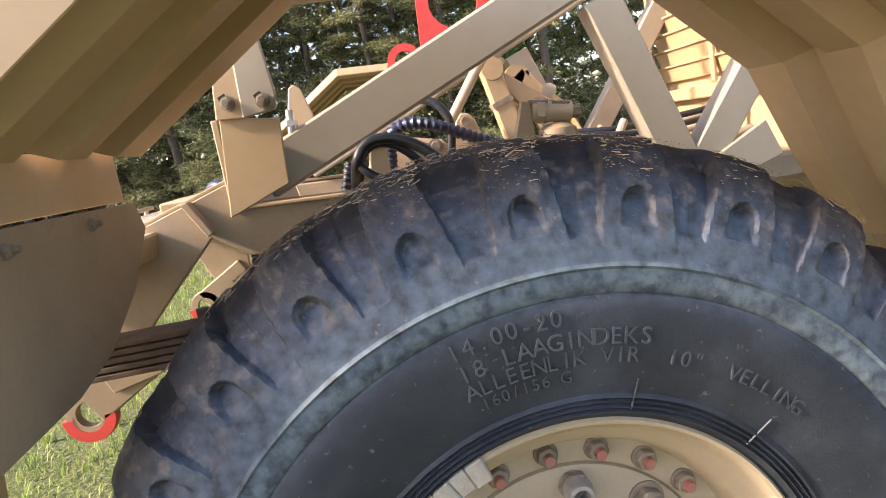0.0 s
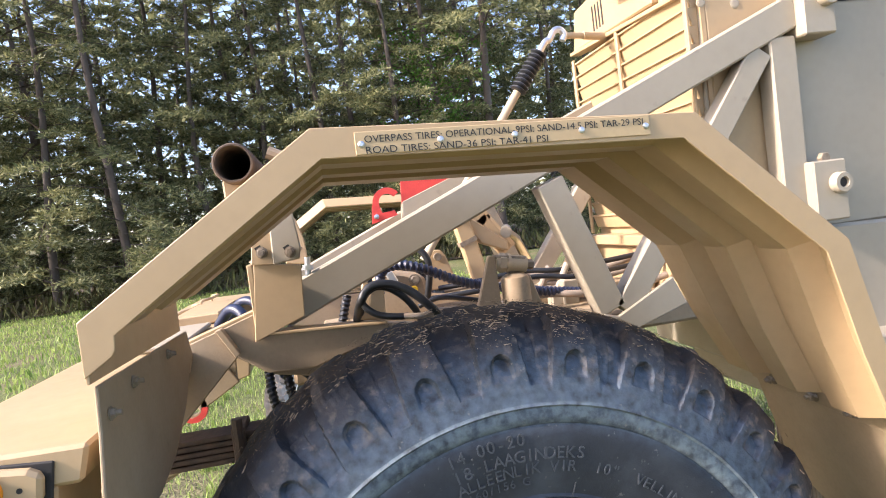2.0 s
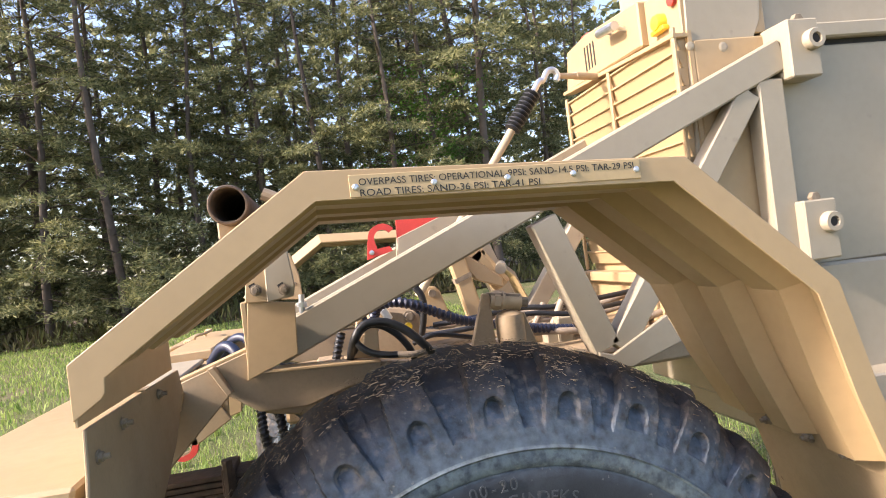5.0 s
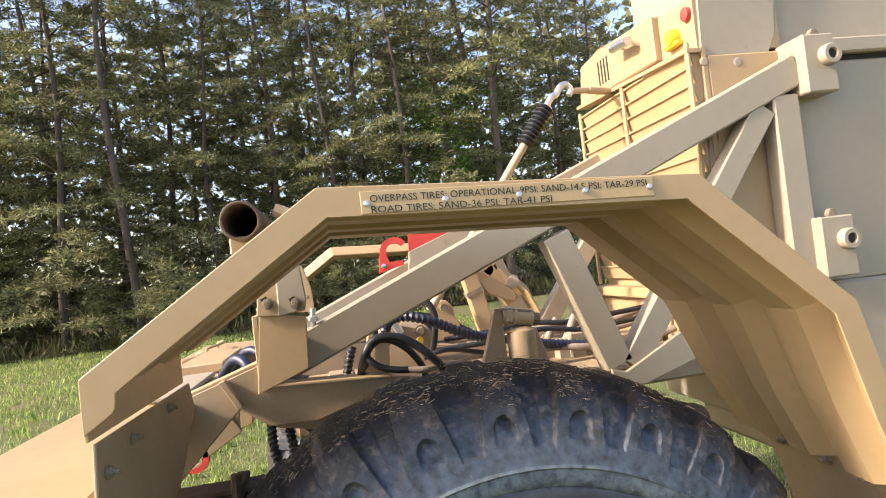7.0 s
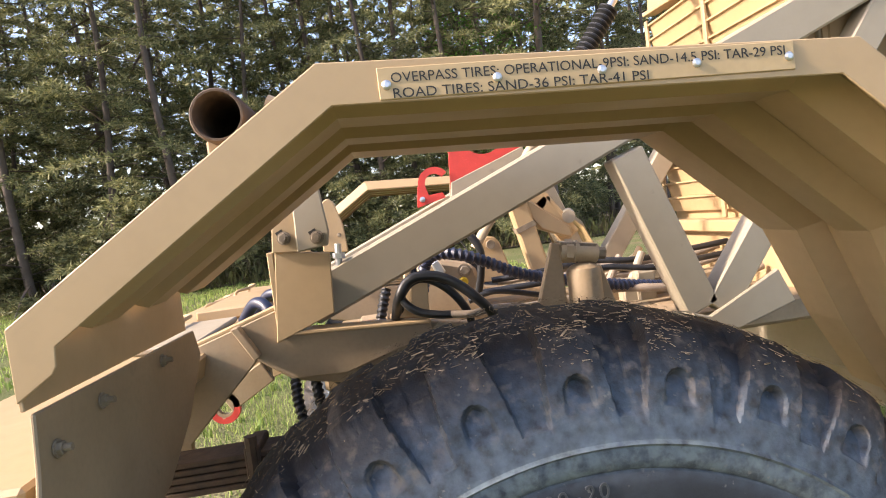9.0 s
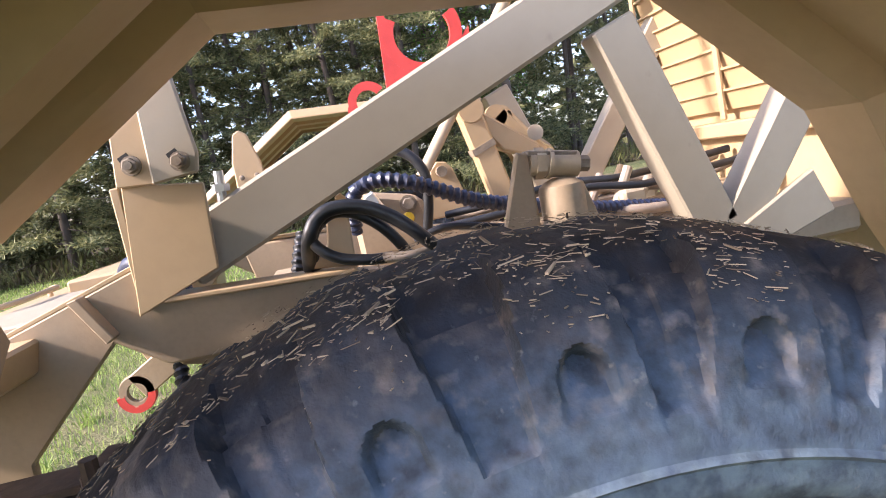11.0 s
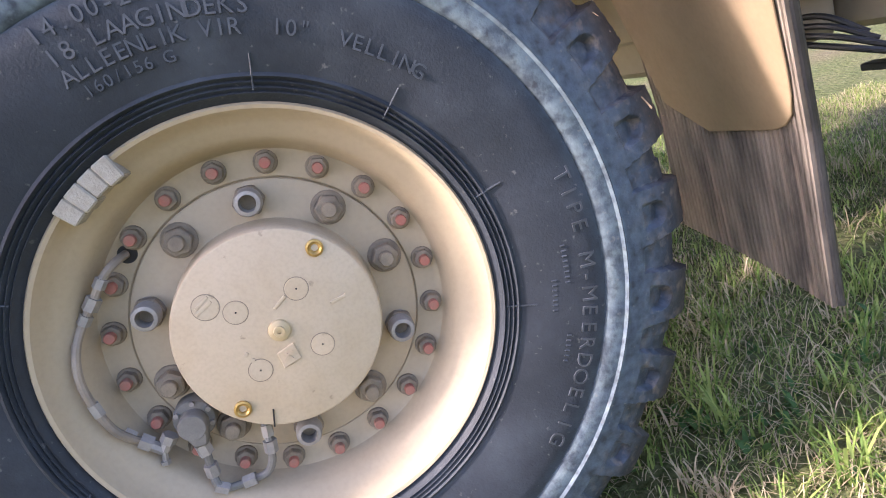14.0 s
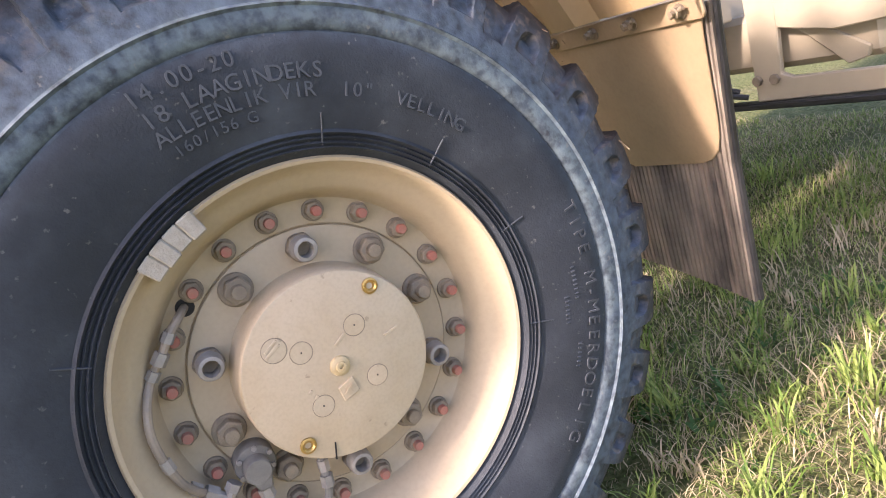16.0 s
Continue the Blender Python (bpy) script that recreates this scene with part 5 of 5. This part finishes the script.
part("pivot_bolt", rod((0.335, 0.85, 1.272), (0.358, 0.85, 1.268), 0.016, 6), DUSTY_STEEL, cyl)
part("wedge_plate", prism([(0.142, 1.10), (0.215, 1.316), (0.238, 1.310), (0.240, 1.10)], 0.835, 0.855, 0.004), TAN_DUST, cyl)
part("wedge_plate", prism([(0.335, 1.10), (0.34, 1.235), (0.36, 1.235), (0.40, 1.10)], 0.895, 0.912, 0.003), TAN_GREY, cyl)
part("top_strap", prism([(0.236, 1.303), (0.236, 1.315), (0.335, 1.297), (0.33, 1.288)], 0.83, 0.875, 0.002), DUSTY_STEEL, cyl)

cyl.matrix_basis = Matrix.Translation((-0.012, -0.048, 0.096)) @ Matrix.Scale(0.93, 4) @ cyl.matrix_basis

# ---------- lifting arms farther in ----------
arm = part("lift_arm", bar((0.252, 1.435), (0.315, 1.15), 0.062, 1.38, 1.43, 0.006), TAN, truck, "stout tan lifting arms with round-ended plates")
part("arm_band", bar((0.272, 1.335), (0.278, 1.318), 0.066, 1.377, 1.433, 0.0), DUSTY_STEEL, arm)
part("arm_link", prism([(0.290, 1.42), (0.43, 1.31), (0.43, 1.27), (0.33, 1.31), (0.295, 1.36)], 1.40, 1.46, 0.005), TAN, arm)
part("arm_tip", lathe([(0.033, 1.375), (0.035, 1.38), (0.035, 1.43), (0.033, 1.435)], (0.258, 0, 1.428), 20), TAN, arm, "", True)
for k, y in enumerate((1.47, 1.53)):
    pl = part("link_plate", merge(bar((0.345 + 0.03 * k, 1.405), (0.44 + 0.03 * k, 1.27), 0.062, y, y + 0.016, 0.003), lathe([(0.031, y), (0.031, y + 0.016)], (0.345 + 0.03 * k, 0, 1.405), 20)), TAN, arm)
    part("plate_slot", bar((0.38 + 0.03 * k, 1.36), (0.392 + 0.03 * k, 1.342), 0.006, y - 0.002, y, 0), DUSTY_STEEL, pl)
part("arm_pin", rod((0.44, 1.45, 1.34), (0.49, 1.62, 1.345), 0.022, 16), TAN_GREY, arm)
part("lug", prism([(0.09, 1.17), (0.12, 1.295), (0.14, 1.315), (0.165, 1.31), (0.18, 1.29), (0.215, 1.17)], 1.36, 1.375, 0.004), TAN, arm)
part("lug_bolt", rod((0.148, 1.34, 1.288), (0.148, 1.38, 1.288), 0.014, 12), DUSTY_STEEL, arm)

# the arms stand by the far strut frame
arm.matrix_basis = Matrix.Translation((-0.020, -0.114, -0.031)) @ Matrix.Scale(1.036, 4)

# tie rod with a bellows and hook, up to the engine housing
tie = part("tie_rod", rod((0.075, 1.25, 1.300), (0.545, 1.25, 1.925), 0.0155, 14), RIM, truck, "pale tie rod with black bellows and hook", True)
d = Vector((0.47, 0, 0.625)).normalized()
a = Vector((0.505, 1.25, 1.873))
prof = []
for k in range(10):
    prof += [(0.021, k * 0.0175), (0.032, k * 0.0175 + 0.006), (0.032, k * 0.0175 + 0.010), (0.021, k * 0.0175 + 0.0165)]
bm = lathe(prof, (0, 0, 0), 20, "z")
bmesh.ops.transform(bm, matrix=Matrix.Translation(a) @ d.to_track_quat("Z", "Y").to_matrix().to_4x4(), verts=bm.verts)
part("bellows", bm, RUBBER_HOSE, tie, "black rubber bellows", True)
part("hook", tube([a + d * 0.17, a + d * 0.22, (0.655, 1.25, 2.055), (0.675, 1.25, 2.085), (0.70, 1.25, 2.09), (0.715, 1.25, 2.07), (0.705, 1.25, 2.048)], 0.0125, 10, 6), ZINC, tie, "forged steel hook", True)
part("hook_eye", merge(rod((0.705, 1.25, 2.066), (0.80, 1.28, 2.070), 0.012, 12), rod((0.80, 1.28, 2.07), (0.925, 1.33, 2.072), 0.015, 12)), RIM, tie)

# valve casing with a yellow cap
case = part("valve_casing", prism([(-0.115, 1.10), (-0.120, 1.275), (-0.07, 1.290), (0.045, 1.262), (0.060, 1.20), (0.05, 1.08)], 1.08, 1.24, 0.012), TAN_DUST, truck, "cast casing with bolts and a yellow cap")
part("yellow_cap", lathe([(0.0135, 0.0), (0.0135, -0.010), (0.010, -0.014), (0, -0.014)], (0.006, 1.08, 1.218), 16), YELLOW, case, "yellow plastic cap", True)
part("cap_screw", merge(lathe([(0.020, 0.0), (0.020, -0.006), (0, -0.006)], (0.012, 1.08, 1.250), 16), hexnut((0.012, 1.075, 1.250), 0.015, 0.012)), DUSTY_STEEL, case)
part("cap_screw", hexnut((-0.06, 1.08, 1.235), 0.013, 0.012), DUSTY_STEEL, case)
part("sensor", bar((-0.075, 1.290), (-0.055, 1.25), 0.026, 1.045, 1.078, 0.004), ZINC, case)
part("pressed_tab", prism([(-0.20, 1.12), (-0.165, 1.285), (-0.150, 1.285), (-0.125, 1.12)], 0.98, 1.0, 0.004), TAN, case)
deck = part("engine_deck", merge(box(-0.40, 0.92, 0.80, 1.52, 1.02, 1.09, 0.01), box(-0.30, -0.22, 0.88, 0.97, 1.085, 1.175, 0.006), box(0.05, 0.90, 1.12, 1.20, 1.08, 1.14, 0.006)), TAN_DUST, truck, "cluttered tan deck under the hoses")
part("dark_box", box(-0.36, -0.27, 0.86, 0.96, 1.085, 1.155, 0.006), RUST_PIPE, deck)
part("bracket_bar", merge(box(-0.37, -0.255, 0.84, 0.855, 1.165, 1.178, 0.002), box(-0.355, -0.345, 0.84, 0.855, 1.10, 1.17, 0.001), box(-0.285, -0.275, 0.84, 0.855, 1.10, 1.17, 0.001)), RUST_PIPE, deck)

# ---------- hoses ----------
def hose(name, pts, r, mat, label, ribs=0.0, pitch=0.014):
    return tagged(part(name, tube(pts, r, 12, 8, ribs, pitch), mat, truck, label, True))


hose("ribbed_hose", [(-0.12, 0.98, 1.22), (-0.105, 0.93, 1.30), (-0.06, 0.90, 1.318), (0.0, 0.89, 1.304), (0.06, 0.90, 1.276), (0.12, 0.91, 1.245), (0.19, 0.93, 1.220), (0.40, 0.98, 1.165), (0.62, 1.02, 1.125)], 0.0175, BLUE_HOSE, "dark blue hose in spiral guard", 0.005, 0.016)
hose("hydraulic_hose", [(-0.203, 0.76, 1.12), (-0.206, 0.71, 1.18), (-0.200, 0.655, 1.225), (-0.190, 0.62, 1.256), (-0.173, 0.62, 1.281), (-0.146, 0.62, 1.292), (-0.102, 0.62, 1.286), (-0.058, 0.62, 1.261), (-0.021, 0.62, 1.225), (0.007, 0.64, 1.190), (0.03, 0.70, 1.14), (0.04, 0.76, 1.10)], 0.0115, RUBBER_HOSE, "black hydraulic hose in a round loop")
hose("hydraulic_hose", [(-0.195, 0.78, 1.12), (-0.197, 0.72, 1.18), (-0.193, 0.665, 1.225), (-0.182, 0.64, 1.262), (-0.150, 0.64, 1.284), (-0.112, 0.64, 1.276), (-0.074, 0.64, 1.245), (-0.045, 0.65, 1.20), (-0.03, 0.70, 1.15), (-0.02, 0.76, 1.10)], 0.0095, RUBBER_HOSE, "black hydraulic hose")
hose("hydraulic_hose", [(-0.172, 0.63, 1.275), (-0.187, 0.625, 1.252), (-0.175, 0.62, 1.231), (-0.149, 0.62, 1.213), (-0.107, 0.62, 1.202), (-0.07, 0.625, 1.198)], 0.009, RUBBER_HOSE, "black hydraulic hose bent low")
hose("pipe", [(-0.085, 0.622, 1.200), (-0.037, 0.62, 1.194), (0.02, 0.65, 1.195), (0.10, 0.72, 1.175), (0.16, 0.82, 1.12)], 0.0085, WIRE, "tan pipe joined to the hose")
hose("hydraulic_hose", [(-0.03, 1.00, 1.38), (0.02, 0.98, 1.360), (0.05, 0.97, 1.31), (0.045, 0.98, 1.24), (0.03, 1.0, 1.17)], 0.011, RUBBER_HOSE, "black hydraulic hose")
hose("hydraulic_hose", [(0.0, 0.95, 1.175), (0.04, 0.94, 1.19), (0.09, 0.94, 1.192), (0.20, 0.95, 1.165)], 0.008, RUBBER_HOSE, "thin black hose")
hose("spiral_hose", [(-0.258, 0.86, 1.06), (-0.250, 0.86, 1.14), (-0.236, 0.87, 1.20), (-0.22, 0.89, 1.245)], 0.015, RUBBER_HOSE, "black hose in spiral guard", 0.004, 0.014)
hose("spiral_hose", [(-0.42, 0.78, 1.16), (-0.40, 0.70, 1.02), (-0.36, 0.66, 0.93), (-0.30, 0.64, 0.82)], 0.014, RUBBER_HOSE, "black hose in spiral guard hanging down", 0.004, 0.014)
hose("spiral_hose", [(-0.46, 0.80, 1.16), (-0.45, 0.70, 1.02), (-0.40, 0.66, 0.90), (-0.36, 0.64, 0.80)], 0.014, RUBBER_HOSE, "black hose in spiral guard hanging down", 0.004, 0.014)
hose("brake_hose", [(-0.40, 0.76, 1.10), (-0.32, 0.70, 1.045), (-0.22, 0.66, 1.04), (-0.12, 0.66, 1.06)], 0.010, RUBBER_HOSE, "black brake hose in a low loop")
hose("blue_hose", [(-0.62, 1.02, 1.20), (-0.57, 0.96, 1.25), (-0.53, 0.92, 1.23), (-0.52, 0.9, 1.15)], 0.016, BLUE_HOSE, "short dark blue hose")
hose("blue_hose", [(-0.60, 1.10, 1.20), (-0.55, 1.04, 1.26), (-0.50, 1.00, 1.25), (-0.48, 0.98, 1.15)], 0.014, BLUE_HOSE, "short dark blue hose")
for k, (y, z, r, mat, lab) in enumerate(((0.98, 1.145, 0.012, WIRE, "tan pipe along the deck"), (1.02, 1.20, 0.009, RUBBER_HOSE, "thin black cable along the deck"), (1.10, 1.19, 0.010, WIRE, "dusty cable along the deck"), (1.16, 1.215, 0.010, RUBBER_HOSE, "black cable along the deck"), (1.22, 1.20, 0.012, WIRE, "dusty cable along the deck"), (1.30, 1.18, 0.014, TAN_GREY, "grey pipe along the deck"))):
    hose("cable", [(0.02 + 0.03 * k, y + 0.04, z - 0.02), (0.25, y, z - 0.01), (0.42, y + 0.02, z + 0.005 * (k % 3)), (0.56, y, z - 0.012), (0.74, y + 0.05, z - 0.03 + 0.02 * (k % 2)), (0.90, y + 0.05, z)], r, mat, lab)
rng = random.Random(9)
for k in range(7):
    x, y = rng.uniform(0.42, 0.80), rng.uniform(0.95, 1.45)
    part("deck_fitting", merge(box(x, x + rng.uniform(0.04, 0.10), y, y + 0.05, 1.085, 1.12 + rng.uniform(0, 0.07), 0.006), rod((x + 0.02, y + 0.02, 1.12), (x + 0.09, y + 0.05, 1.18 + rng.uniform(0, 0.05)), 0.012, 10)), (TAN_GREY, TAN, WIRE)[k % 3], deck)

# zinc bolt on the bracket by the strut's foot
zb = part("zinc_bolt", merge(rod((-0.318, 0.70, 1.335), (-0.314, 0.70, 1.385), 0.008, 10), rod((-0.316, 0.70, 1.352), (-0.315, 0.70, 1.364), 0.014, 6)), ZINC, plate2, "bright zinc bolt")

# steering joint behind the wheel
joint = part("steering_joint", merge(lathe([(0.045, 0.0), (0.045, -0.03), (0.036, -0.045), (0.015, -0.05), (0, -0.05)], (0.79, 0.80, 0.90), 24), rod((0.60, 0.86, 0.98), (0.80, 0.82, 0.90), 0.035, 12), rod((0.79, 0.80, 0.90), (0.84, 0.79, 0.79), 0.026, 12), lathe([(0.035, 0.0), (0.035, -0.04), (0, -0.045)], (0.842, 0.80, 0.79), 18)), RUST_PIPE, truck, "dark greasy steering joint", True)
part("axle", merge(rod((0.0, 0.30, HUB_Z), (0.0, 2.0, HUB_Z), 0.07, 20), lathe([(0.09, 0.9), (0.19, 1.02), (0.21, 1.15), (0.19, 1.28), (0.09, 1.4)], (0, 0, HUB_Z), 24)), RUST_PIPE, truck, "dark front axle", True)

# ---------- step frame below the cab ----------
step = part("step_frame", prism([(0.57, 0.535), (0.57, 0.90), (0.46, 0.90), (0.475, 0.62), (0.44, 0.605), (-0.15, 0.60), (-0.15, 0.545)], 1.645, 1.665, 0.004, "x"), TAN_GREY, truck, "tan step frame below the cab")
part("step_bar", prism([(0.47, 0.755), (0.43, 0.745), (0.30, 0.720), (-0.15, 0.735), (-0.15, 0.80), (0.47, 0.84)], 1.643, 1.663, 0.004, "x"), TAN_GREY, step)
part("step_link", prism([(0.44, 0.735), (0.37, 0.735), (0.235, 0.655), (0.245, 0.625), (0.30, 0.610)], 1.69, 1.71, 0.004, "x"), TAN_GREY, step)
part("rubber_edge", box(1.625, 1.675, -0.15, 0.72, 0.515, 0.535, 0.004), RUBBER_HOSE, step, "black rubber edging")
for y in (0.555, 0.495):
    part("bolt", hexnut((1.645, y, 0.605), 0.017, 0.014, 0, "x"), DUSTY_STEEL, step)
under = part("underbody", merge(box(1.70, 2.6, 0.20, 1.9, 0.62, 0.80, 0.02), box(1.30, 1.66, 0.80, 1.6, 0.62, 0.95, 0.02)), TAN_GREY, truck, "shaded tan underbody")
for k in range(4):
    part("cable", tube([(1.62, 0.58 + 0.03 * k, 0.56 + 0.02 * k), (1.55, 0.68 + 0.02 * k, 0.60 + 0.03 * k), (1.50, 0.84, 0.64 + 0.02 * k)], 0.009, 8, 6), RUBBER_HOSE, under)
part("rear_arm", box(1.30, 1.66, 0.62, 0.72, 0.80, 0.92, 0.006), TAN_GREY, under)

# ---------- straw and wood chips caught on the tread ----------
CHIP_Y = (0.0215, 0.028, 0.037, 0.048, 0.059, 0.078, 0.10, 0.15)
CHIP_R = (0.611, 0.6224, 0.635, 0.646, 0.652, 0.657, 0.660, 0.662)


def build_chips():
    r = random.Random(31)
    verts, faces = [], []
    for _ in range(3800):
        deg = r.gauss(96, 26)
        y = r.uniform(0.045, 0.30) if r.random() < 0.7 else r.uniform(0.022, 0.08)
        if y < 0.063 and abs(((deg - 77.6) / 13.333 + 0.5) % 1 - 0.5) > 0.25:
            continue
        rad = float(np.interp(y, CHIP_Y, CHIP_R))
        if noise.noise((deg * 0.09, y * 14, 3)) < r.uniform(-0.6, 0.35):
            continue
        big = r.random() < 0.05
        ln = (0.002 + 0.014 * r.random() ** 2.6) * (1.9 if big else 1)
        w = r.uniform(0.00025, 0.0007) * (2.2 if big else 1)
        a = radians(deg)
        up = Vector((math.cos(a), 0, math.sin(a)))
        t1 = Vector((-math.sin(a), 0, math.cos(a)))
        t2 = Vector((0, 1, 0))
        q = r.uniform(0, math.pi)
        u = t1 * math.cos(q) + t2 * math.sin(q) + up * r.uniform(-0.1, 0.25)
        v = up.cross(u).normalized() * w
        c = Vector((0.016, y, HUB_Z + 0.004)) + up * (rad + 0.0012)
        b = len(verts)
        h = up * w * 1.2
        p0, p1 = c - u * ln / 2, c + u * ln / 2
        verts += [p0 - v, p0 + v, p1 + v * 0.7, p1 - v * 0.7, p0 - v + h, p0 + v + h, p1 + v * 0.7 + h, p1 - v * 0.7 + h]
        faces += [tuple(b + i for i in f) for f in ((0, 3, 2, 1), (4, 5, 6, 7), (0, 1, 5, 4), (1, 2, 6, 5), (2, 3, 7, 6), (3, 0, 4, 7))]
    return sheet("wood_chips", verts, faces, CHIP, "stuff", "pale straw and wood chips stuck on the tread", "debris")


CHIP = leaf_material("straw", (0.10, 0.07, 0.045), (0.50, 0.38, 0.24), 0.8, 0.1)
build_chips()
